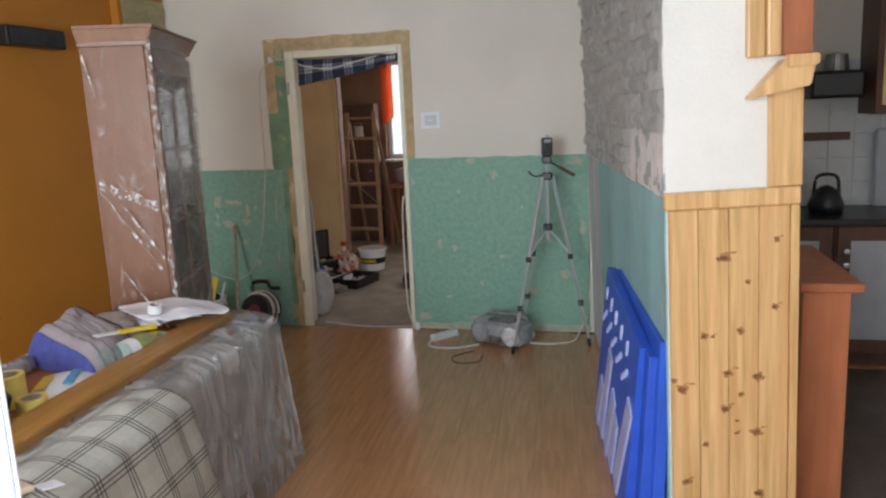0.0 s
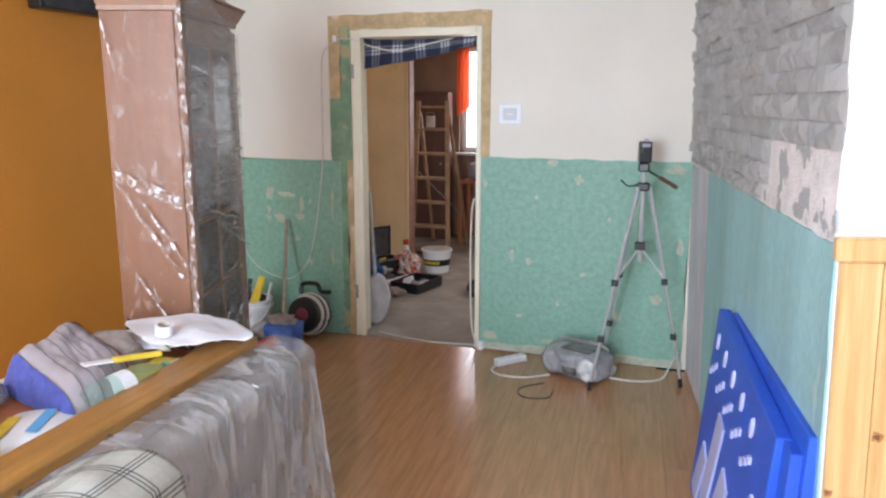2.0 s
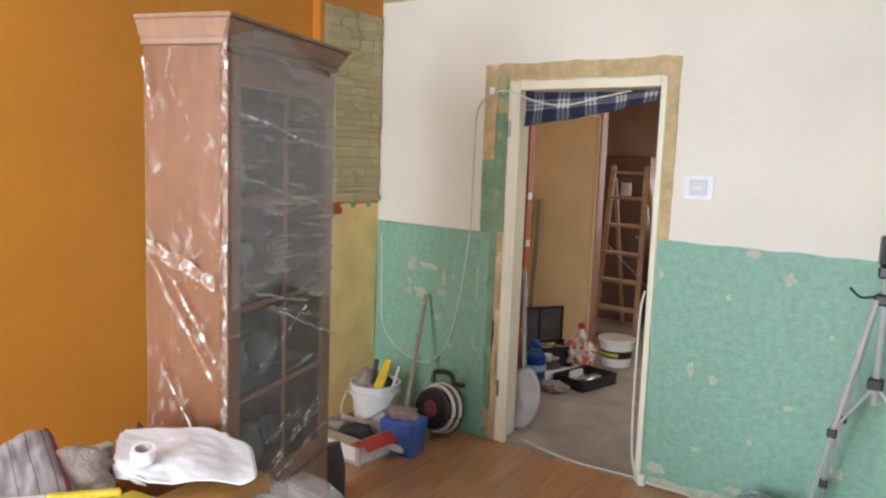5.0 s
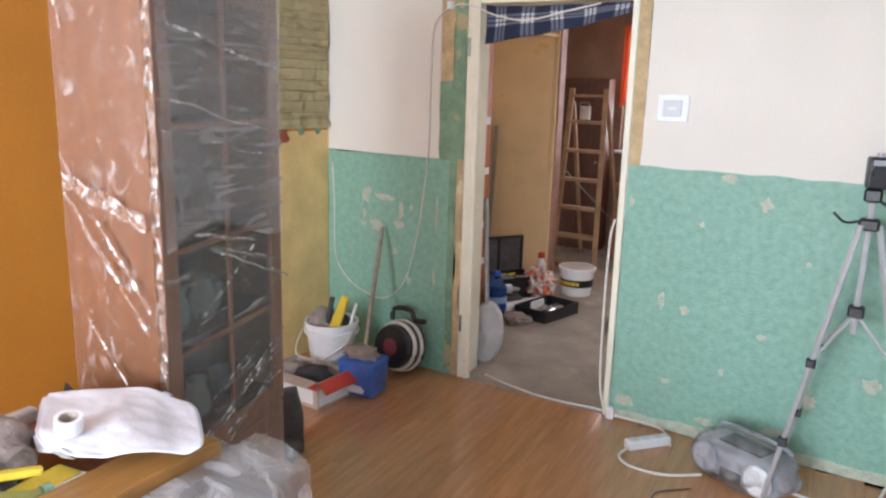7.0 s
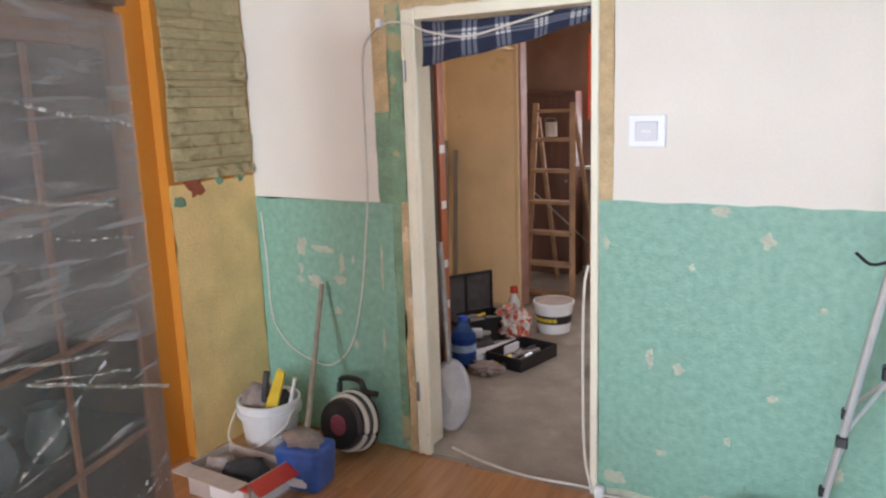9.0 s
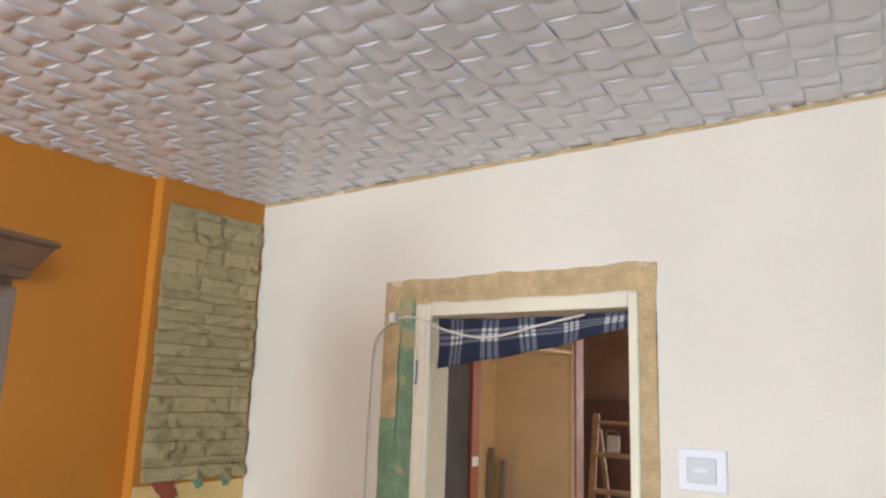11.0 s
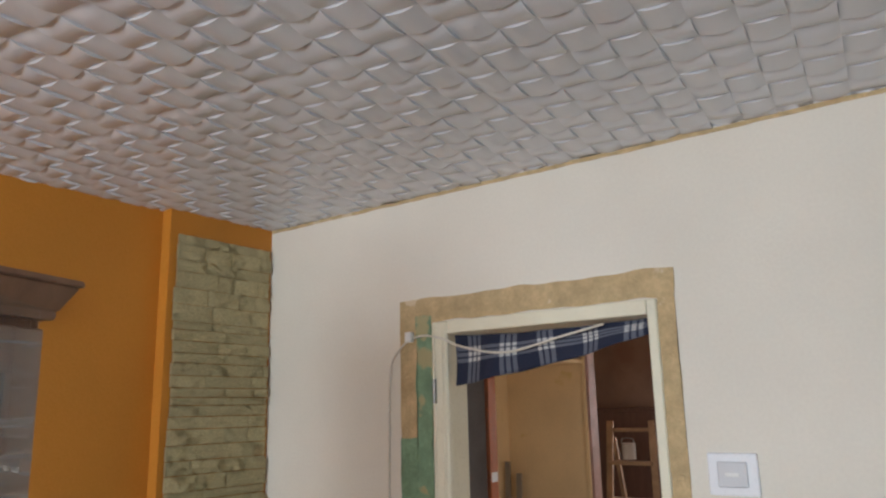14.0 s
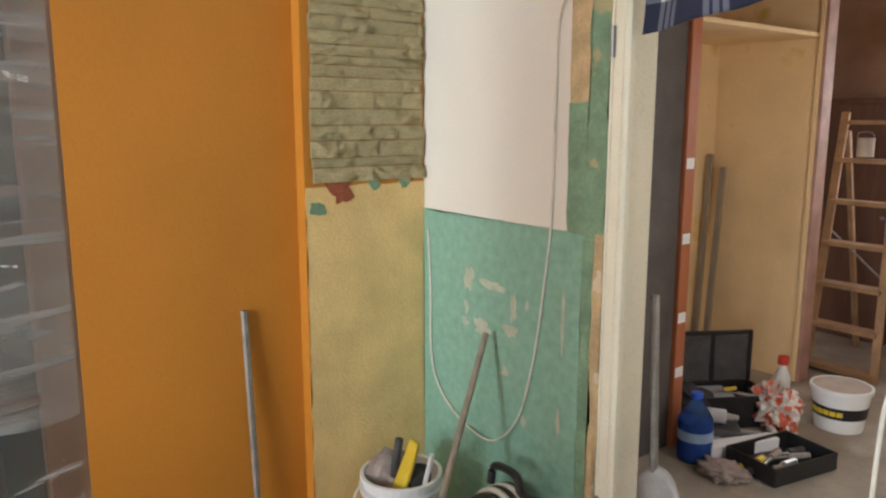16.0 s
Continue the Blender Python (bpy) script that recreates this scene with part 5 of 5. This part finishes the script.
part_post = thing("closet_post", "red-brown closet post with white paint dabs", "post", pose(-1.0, 1.21, 0))
part("post", B((-0.05, -0.035, 0), (0.02, 0.04, 2.5), 0.003), CHERRY, part_post)
for z in (0.35, 0.62, 1.0, 1.35):
    part("dab", B((0.0205, -0.03, z), (0.0215, 0.03, z + 0.05)), PLASTIC, part_post)
cp = thing("closet_edge", "pinkish painted edge post of the closet", "post", pose(-1.08, 2.60, 0))
part("edge_strip", B((-0.012, -0.052, 0), (0.012, -0.0405, 2.5), 0.002), HALLCREAM, cp, "yellowed plaster edge")
part("post", B((-0.009, -0.04, 0), (0.03, 0.075, 2.5), 0.003), mat("pink_wood", (0.46, 0.27, 0.22), 0.6, var=0.2, scale=8, bump=0.2), cp)
sh = thing("closet_shelf", "yellowed wooden shelf high in the closet", "shelf", pose(0, 0, 2.03))
part("board", B((-1.719, 1.26, 0), (-1.08, 2.569, 0.025), 0.003), HALLCREAM, sh)
for k, (x, y, t) in enumerate([(-1.68, 2.50, 3), (-1.61, 2.52, 4)]):
    pl = thing("leaning_board", "narrow grey board leaning in the closet corner", "board", Matrix.Translation((x, y - 0.1, 0)) @ pose(0, 0, 0, -t, 0, 0), group="boards in the closet")
    part("board", B((-0.02, -0.01, 0), (0.02, 0.01, 1.36 - 0.08 * k), 0.002), GREYWOOD, pl)


def toolbox():
    t = thing("tool_box", "open black tool box with its lid up", "tool box", pose(-1.03, 1.68, 0, 0, 0, 58))
    for a, b in (((-0.22, -0.13, 0), (0.22, -0.12, 0.17)), ((-0.22, 0.12, 0), (0.22, 0.13, 0.17)), ((-0.22, -0.1195, 0), (-0.21, 0.1195, 0.17)), ((0.21, -0.1195, 0), (0.22, 0.1195, 0.17))):
        part("side", B(a, b, 0.002), BLACK, t)
    part("bottom", B((-0.2095, -0.1195, 0), (0.2095, 0.1195, 0.01)), BLACK, t)
    lid = part("lid", B((-0.22, 0.125, 0.171), (0.22, 0.135, 0.45), 0.004), BOOTGREY, t)
    for a, b in (((-0.22, 0.112, 0.171), (-0.20, 0.1245, 0.45)), ((0.20, 0.112, 0.171), (0.22, 0.1245, 0.45)), ((-0.1995, 0.112, 0.43), (0.1995, 0.1245, 0.45)), ((-0.012, 0.115, 0.171), (0.012, 0.1245, 0.4295))):
        part("lid_rim", B(a, b, 0.003), BLACK, lid)
    part("organiser", B((-0.20, -0.11, 0.11), (0.05, 0.10, 0.15), 0.004), GREYPLASTIC, t)


toolbox()
for k, (x, y, z, l, c, a) in enumerate([(-0.95, 1.70, 0.152, 0.2, STEEL, 20), (-1.02, 1.68, 0.155, 0.16, YELLOW, 70), (-0.88, 1.78, 0.152, 0.18, RED, -30)]):
    t = thing("hand_tool", "small hand tool lying in the tool box", "tool", pose(x, y, z, 0, 0, a))
    part("shaft", T([(-l / 2, 0, 0.008), (0, 0, 0.008)], 0.005), STEEL, t)
    part("grip", T([(0, 0, 0.010), (l / 2, 0, 0.010)], 0.011), c, t)
wb = thing("blue_water_jug", "large blue plastic water bottle on the hall floor", "bottle", pose(-0.84, 1.16, 0))
part("bottle", lathe([(0, 0), (0.075, 0), (0.08, 0.01), (0.08, 0.09), (0.074, 0.10), (0.08, 0.11), (0.08, 0.2), (0.03, 0.285), (0.024, 0.30)], 24), PETBLUE, wb, smooth=True)
part("fill", lathe([(0, 0.004), (0.072, 0.006), (0.076, 0.02), (0.074, 0.19), (0, 0.192)], 20), mat("blue_liquid", (0.05, 0.12, 0.40), 0.3), wb)
part("label_band", lathe([(0.0808, 0.105), (0.0812, 0.15)], 24), PETLABEL, wb, "pale blue paper band")
part("cap", lathe([(0, 0.30), (0.028, 0.30), (0.028, 0.325), (0, 0.325)], 16), BLUE, wb)
ty = thing("black_tray", "black plastic tray of tools on the hall floor", "tray", pose(-0.545, 1.40, 0, 0, 0, 78))
part("bottom", B((-0.19, -0.13, 0), (0.19, 0.13, 0.012), 0.003), BLACK, ty)
for a, b in (((-0.20, -0.14, 0.0), (0.20, -0.131, 0.085)), ((-0.20, 0.131, 0.0), (0.20, 0.14, 0.085)), ((-0.20, -0.1305, 0.0), (-0.191, 0.1305, 0.085)), ((0.191, -0.1305, 0.0), (0.20, 0.1305, 0.085))):
    part("side", B(a, b, 0.002), BLACK, ty)
for k, (x, y, l, c, a) in enumerate([(-0.54, 1.45, 0.22, STEEL, 60), (-0.58, 1.38, 0.2, RAG, 100), (-0.51, 1.36, 0.16, ALU, 80), (-0.56, 1.50, 0.18, BOOTGREY, 75), (-0.60, 1.30, 0.10, YELLOW, 95), (-0.52, 1.28, 0.14, STEEL, 50)]):
    t = thing("hand_tool", "small hand tool lying in the black tray", "tool", pose(x, y, 0.0125, 0, 0, a))
    part("shaft", T([(-l / 2, 0, 0.02), (0, 0, 0.02)], 0.008), STEEL, t)
    part("grip", T([(0, 0, 0.02), (l / 2, 0, 0.02)], 0.017), c, t)
for k, (x, y, l, c, a) in enumerate([(-0.64, 1.22, 0.20, YELLOW, 15), (-0.58, 1.17, 0.16, DARKCLOTH, 75), (-0.86, 1.44, 0.24, BLACK, 30), (-0.70, 1.62, 0.22, PLASTIC, 110), (-0.98, 1.46, 0.20, BLACK, 65), (-0.84, 1.56, 0.18, GREYPLASTIC, 5)]):
    t = thing("hand_tool", "scattered hand tool lying on the hall floor", "tool", pose(x, y, 0, 0, 0, a))
    part("shaft", T([(-l / 2, 0, 0.012), (0, 0, 0.016)], 0.009), STEEL, t)
    part("grip", T(curve([(0, 0, 0.018), (l * 0.3, 0.01, 0.026), (l / 2, 0.03, 0.024)], 5), 0.02), c, t)
tbg = thing("tool_bag", "slumped black cloth tool bag beside the tool box", "bag", pose(-1.12, 1.50, 0))
part("bag", lump((0.30, 0.26, 0.20), 81, 0.35, 2.5, 4), DARKCLOTH, tbg, smooth=True)
part("strap", T(curve([(-0.10, -0.08, 0.15), (-0.02, -0.10, 0.23), (0.10, -0.06, 0.16)], 6), 0.012), BLACK, tbg)
pw = thing("white_carton", "long white carton lying on the hall floor", "carton", pose(-0.74, 1.36, 0, 0, 0, 68))
part("box", B((-0.21, -0.04, 0), (0.21, 0.04, 0.07), 0.004), PAPER, pw)
part("end_flap", B((-0.2125, -0.038, 0.004), (-0.2105, 0.038, 0.066), 0.0005), CARDBOARD, pw)
gb = thing("printed_bag", "crumpled orange and white printed bag with glue", "bag", pose(-0.79, 1.80, 0))
part("bag", lump((0.24, 0.2, 0.23), 61, 0.5, 2.6, 4), mat("orange_white_print", (0.72, 0.66, 0.60), 0.4, patch=(0.62, 0.12, 0.06), patch_scale=20, patch_at=0.5, var=0.35), gb, smooth=False)
dr = thing("power_drill", "grey and black power drill lying in front of the tool box", "drill", pose(-0.90, 1.40, 0, 0, 0, 40))
part("motor", T([(-0.12, 0, 0.14), (0.06, 0, 0.13)], 0.036, 14), GREYPLASTIC, dr, smooth=True)
part("chuck", T([(0.06, 0, 0.13), (0.12, 0, 0.127)], 0.022, 12, 0.014), STEEL, dr)
part("grip", T(curve([(-0.08, 0, 0.12), (-0.10, 0.01, 0.06), (-0.11, 0.02, 0.022)], 5), 0.022, 10), BLACK, dr, smooth=True)
part("lead", T(curve([(-0.11, 0.02, 0.02), (-0.05, -0.10, 0.012), (0.10, -0.12, 0.012), (0.16, -0.02, 0.012)], 6), 0.006, 6), CABLE_DARK, dr)
cz = thing("tool_case", "low grey plastic tool case under the drill", "case", pose(-0.91, 1.41, 0, 0, 0, 40))
part("shell", B((-0.15, -0.10, 0), (0.13, 0.09, 0.09), 0.012, seg=2), BOOTGREY, cz)
part("latch", B((-0.03, -0.108, 0.03), (0.03, -0.1005, 0.06), 0.003), GREYPLASTIC, cz)
dc = thing("dust_cloth", "brown dusty cloth lying beside the tray", "cloth", pose(-0.66, 1.10, 0))
part("cloth", lump((0.22, 0.16, 0.06), 93, 0.5, 2.6, 4), RAG, dc, smooth=True)
rb = thing("spray_bottle", "white bottle with a red cap on the hall floor", "bottle", pose(-0.93, 2.12, 0))
part("bottle", lathe([(0, 0), (0.04, 0), (0.045, 0.02), (0.045, 0.17), (0.02, 0.22), (0.018, 0.24)], 18), PLASTIC, rb, smooth=True)
part("cap", lathe([(0, 0.24), (0.03, 0.24), (0.028, 0.285), (0, 0.29)], 14), RED, rb)
pa = thing("plaster_pail", "white plastic pail with a black and yellow label", "pail", pose(-0.595, 2.08, 0))
part("pail", lathe([(0, 0), (0.115, 0), (0.14, 0.20), (0.15, 0.205), (0.15, 0.225), (0.137, 0.225), (0.112, 0.012), (0, 0.01)], 32), PLASTIC, pa)
part("label_band", lathe([(0.1275, 0.075), (0.1345, 0.135)], 32), BLACK, pa, "black label band")
for k in range(7):
    a = radians(-150 + k * 14)
    part("label_bar", B((-0.014, -0.001, -0.013), (0.014, 0.001, 0.013), 0, Matrix.Translation((0.1325 * math.cos(a), 0.1325 * math.sin(a), 0.105)) @ pose(0, 0, 0, 6, 0, math.degrees(a) + 90)), YELLOW, pa)
part("lid", lathe([(0, 0.212), (0.125, 0.212), (0.136, 0.224)], 24), CARDBOARD, pa)
dob = thing("dark_shoe", "dark shoe by the hall wall", "shoe", pose(0.0, 1.35, 0, 0, 0, 20))
part("upper", lump((0.12, 0.28, 0.12), 65, 0.2), DARKCLOTH, dob, smooth=True)

ld = thing("step_ladder", "old wooden step ladder leaning in the hall", "ladder")
f0, f1, t0, t1 = Vector((-1.175, 2.90, 0)), Vector((-0.755, 2.88, 0)), Vector((-1.215, 3.24, 1.62)), Vector((-0.885, 3.24, 1.62))


def plank_rail(p, q, w=0.05, d=0.028):
    """A flat wooden rail from p to q, its broad side to the front."""
    n = (q - p).length
    m = (q - p).to_track_quat("Z", "Y").to_matrix().to_4x4()
    return B((-d / 2, -w / 2, 0), (d / 2, w / 2, n), 0.004, Matrix.Translation(p) @ m)


part("rail", plank_rail(f0, t0, 0.03, 0.05), LADDERWOOD, ld)
part("rail", plank_rail(f1, t1, 0.03, 0.05), LADDERWOOD, ld)
for z in (0.02, 0.27, 0.525, 0.78, 1.04, 1.30):
    q = z / 1.62 + 0.01
    a, b = f0.lerp(t0, q), f1.lerp(t1, q)
    d = (b - a).normalized()
    part("step", B((0, -0.05, -0.014), ((b - a).length, 0.07, 0.014), 0.003, Matrix.Translation(a) @ pose(0, 0, 0, 0, 0, math.degrees(math.atan2(d.y, d.x)))), LADDERWOOD, ld)
part("top_bar", T([f0.lerp(t0, 0.96), f1.lerp(t1, 0.96)], 0.014), LADDERWOOD, ld)
for a, b in ((f0, t0), (f1, t1)):
    part("back_leg", plank_rail(Vector((a.x, a.y + 0.72, 0)), Vector((b.x, b.y + 0.05, 1.5)), 0.03, 0.035), LADDERWOOD, ld)
part("stay", T([f0.lerp(t0, 0.55), Vector((-0.80, 3.5, 0.35))], 0.007), STEEL, ld, "thin steel stay")
t = thing("paint_tin", "small reddish paint tin standing on the ladder step", "tin", pose(-1.06, 3.20, 1.34))
part("can", lathe([(0, 0), (0.05, 0), (0.053, 0.004), (0.05, 0.01), (0.05, 0.11), (0.053, 0.116), (0.045, 0.12), (0, 0.116)], 20), CARDBOARD, t)
part("handle", T(curve([(-0.05, 0, 0.09), (-0.04, -0.02, 0.15), (0.04, -0.02, 0.15), (0.05, 0, 0.09)], 5), 0.003, 6), STEEL, t)
wd = thing("dark_wardrobe", "dark brown wooden wardrobe at the end of the hall", "wardrobe", pose(-1.58, 3.85, 0))
part("body", B((-0.55, -0.09, 0), (0.53, 0.09, 1.72), 0.005), DARKWOOD, wd)
for x in (-0.53, 0.0):
    dd = part("door", B((x, -0.108, 0.05), (x + 0.51, -0.091, 1.68), 0.004), DARKWOOD, wd)
    part("knob", lathe([(0, 0), (0.012, 0), (0.014, 0.015), (0, 0.02)], 12, Matrix.Translation((x + 0.45, -0.108, 0.9)) @ pose(0, 0, 0, 90, 0, 0)), STEEL, dd)
cl = thing("hall_table", "low table with clutter under the hall window", "table", pose(-0.55, 3.7, 0))
part("top", B((-0.3, -0.2, 0.70), (0.42, 0.2, 0.73), 0.004), CHERRY, cl)
for x, y in ((-0.27, -0.17), (0.39, -0.17), (-0.27, 0.17), (0.39, 0.17)):
    part("leg", B((x - 0.02, y - 0.02, 0), (x + 0.02, y + 0.02, 0.70)), CHERRY, cl)
t = thing("cloth_heap", "pale cloth heap on the hall table", "cloth", pose(-0.6, 3.68, 0.7305))
part("cloth", lump((0.36, 0.28, 0.24), 71, 0.35), TOWEL, t, smooth=True)

# ---- kitchen seen past the post ----
pn = thing("kitchen_peninsula", "cherry veneer cabinet with a brown worktop", "cabinet", pose(2.585, -2.28, 0))
part("body", B((0, 0, 0), (0.165, 0.75, 0.87), 0.003), CHERRY, pn)
part("worktop", B((-0.015, -0.02, 0.871), (0.205, 0.78, 0.905), 0.006), CHERRY, pn)
for k, x in enumerate((2.62, 3.12, 3.62)):
    bc = thing("base_cabinet", "dark wooden base cabinet with a grey door panel", "cabinet", pose(x, -0.58, 0), group="kitchen base units")
    part("body", B((0, 0, 0.08), (0.495, 0.575, 0.85), 0.002), DARKWOOD, bc)
    part("plinth", B((0, 0.05, 0), (0.495, 0.57, 0.079)), DARKWOOD, bc)
    dd = part("door", B((0.01, -0.02, 0.10), (0.485, -0.001, 0.84), 0.004), DARKWOOD, bc)
    part("panel", B((0.08, -0.024, 0.18), (0.415, -0.0205, 0.76), 0.002), GREYPLASTIC, dd)
    for z in (0.70, 0.62):
        part("knob", lathe([(0, 0), (0.012, 0), (0.016, 0.015), (0, 0.02)], 12, Matrix.Translation((0.06, -0.02, z)) @ pose(0, 0, 0, 90, 0, 0)), ALU, dd)
wt = thing("worktop", "dark speckled kitchen worktop", "worktop", pose(2.6, -0.60, 0.851))
part("slab", B((0, -0.02, 0), (1.55, 0.595, 0.035), 0.005), BLACK, wt)
ck = thing("cooker_lid", "raised grey enamel cooker lid", "cooker", pose(3.45, -0.10, 0.8865))
part("lid", B((0, 0, 0), (0.5, 0.02, 0.48), 0.008), GREYPLASTIC, ck)
kt = thing("kettle", "dark metal kettle on the worktop", "kettle", pose(3.12, -0.35, 0.8865))
part("body", lathe([(0, 0), (0.09, 0), (0.10, 0.05), (0.07, 0.13), (0.03, 0.16), (0, 0.17)], 22), BLACK, kt, smooth=True)
part("handle", T(curve([(-0.07, 0, 0.12), (-0.05, 0, 0.22), (0.05, 0, 0.22), (0.07, 0, 0.12)], 5), 0.01), BLACK, kt)
uc = thing("wall_cabinet", "ochre fronted wall cabinet with dark frame", "cabinet", pose(3.36, -0.36, 1.46))
part("body", B((0, 0.02, 0), (0.6, 0.359, 0.85), 0.003), DARKWOOD, uc)
part("door", B((0.03, 0.0, 0.05), (0.57, 0.0195, 0.80), 0.004), OCHRE, uc)
hd = thing("extractor_hood", "dark extractor hood on the tiled wall", "hood", pose(3.02, -0.001, 1.56))
part("hood", B((0, -0.30, 0), (0.30, 0, 0.16), 0.02), BLACK, hd)
part("motor", lathe([(0, 0.16), (0.07, 0.16), (0.06, 0.26), (0, 0.27)], 16, Matrix.Translation((0.18, -0.12, 0))), STEEL, hd)
sf = thing("tile_rail", "brown wooden utensil rail on the tiles", "rail", pose(2.9, -0.012, 1.30))
part("rail", B((0, -0.02, 0), (0.42, 0, 0.05), 0.004), DARKWOOD, sf)

# ---- pieces of walls and floor ----
def slab_mesh(w, h, d, seed):
    """A split-faced stone: a block whose front is uneven."""
    rnd = random.Random(seed)
    n = 4
    vs, fs = [], []
    for i in range(n + 1):
        for j in (0, 1, 2):
            e = 0.0 if 0 < i < n and j == 1 else 0.6
            vs.append((w * i / n, d * (1 - e * rnd.random() - 0.4 * rnd.random()), h * j / 2))
    for i in range(n):
        for j in (0, 1):
            k = i * 3 + j
            fs.append((k, k + 3, k + 4, k + 1))
    o = len(vs)
    vs += [(0, 0, 0), (w, 0, 0), (w, 0, h), (0, 0, h)]
    fs += [(o, o + 1, n * 3, *[i * 3 for i in range(n - 1, -1, -1)]), (o + 3, *[i * 3 + 2 for i in range(n + 1)], o + 2),
           (o, 0, 1, 2, o + 3), (o + 1, o + 2, n * 3 + 2, n * 3 + 1, n * 3)]
    me = bpy.data.meshes.new("stone")
    me.from_pydata(vs, [], fs)
    return me


def lay_stones(parent, u0, u1, z0, z1, hmin, hmax, lmin, lmax, depth, material, place, skip, seed, edge=0.03):
    rnd = random.Random(seed)
    pool = {}
    z = z0
    while z < z1 - 0.02:
        h = min(rnd.uniform(hmin, hmax), z1 - z)
        u = u0 + rnd.uniform(0, edge)
        end = u1 - rnd.uniform(0, edge * 0.3)
        while u < end - 0.02:
            w = min(rnd.uniform(lmin, lmax), end - u)
            if not skip(u, u + w, z, z + h):
                key = rnd.randrange(12)
                if key not in pool:
                    pool[key] = slab_mesh(1, 1, 1, seed * 100 + key)
                    pool[key].materials.append(material)
                ob = new("stone", pool[key])
                ob.parent = parent
                ob.matrix_parent_inverse = parent.matrix_world.inverted()
                ob.matrix_basis = place(u, z) @ Matrix.Diagonal((w - 0.003, depth * rnd.uniform(0.55, 1.5), h - 0.003, 1)) 
            u += w
        z += h


lay_stones(wall_chimney, -0.515, -0.012, 1.345, 2.475, 0.03, 0.072, 0.08, 0.26, 0.02, STONE_L,
           lambda u, z: Matrix.Translation((-1.397, u, z)) @ Matrix(((0, 1, 0, 0), (1, 0, 0, 0), (0, 0, 1, 0), (0, 0, 0, 1))), lambda a, b, c, d: False, 5, 0.012)
lay_stones(wall_right, 0.03, 2.63, 1.275, 2.53, 0.04, 0.08, 0.09, 0.27, 0.032, STONE_R,
           lambda s, z: RW @ Matrix.Translation((-0.004, -s, z)) @ Matrix(((0, -1, 0, 0), (-1, 0, 0, 0), (0, 0, 1, 0), (0, 0, 0, 1))),
           lambda a, b, c, d: b > 1.98 and c < 1.465 or (b < 0.35 and c > 2.42), 9)

# white kitchen tiles
for i in range(11):
    for j in range(6):
        tl = new("tile", bpy.data.meshes.get("kitchen_tile") or mesh_of("kitchen_tile", B((0, -0.008, 0), (0.147, -0.001, 0.147), 0.002), TILE))
        tl.parent = wall_north
        tl.matrix_basis = Matrix.Translation((2.6 + i * 0.15, 0, 0.89 + j * 0.15))

# laminate boards, laid along the room, with a fixed stagger
BW, BL = 0.195, 1.29
FM = Matrix.Translation((0.40, 0, 0)) @ pose(0, 0, 0, 0, 0, TURN * 0.6)
rnd = random.Random(3)
plank_mesh = mesh_of("plank", B((0.0003, 0.0003, -0.010), (BW - 0.0003, BL - 0.0003, 0.0), 0.0004), LAMINATE)
for i in range(-13, 20):
    shift = (i * 0.43) % 1.0 * BL
    for j in range(-6, 2):
        y0 = j * BL + shift - 0.9
        a = FM @ Vector((i * BW + BW / 2, y0, 0))
        b = FM @ Vector((i * BW + BW / 2, y0 + BL, 0))
        if max(a.x, b.x) < -1.6 or min(a.x, b.x) > 4.2 or a.y > -0.02 or a.y < -6.52:
            continue
        if b.y <= -0.02:
            me = plank_mesh
            L = BL
        else:
            L = BL - (b.y - 0.0) / math.cos(radians(TURN * 0.6)) - 0.01
            if L < 0.05:
                continue
            me = mesh_of("plank", B((0.0003, 0.0003, -0.010), (BW - 0.0003, L, 0.0), 0.0004), LAMINATE)
        ob = new("plank", me)
        ob.parent = floor
        ob.matrix_basis = FM @ Matrix.Translation((i * BW, y0, 0))
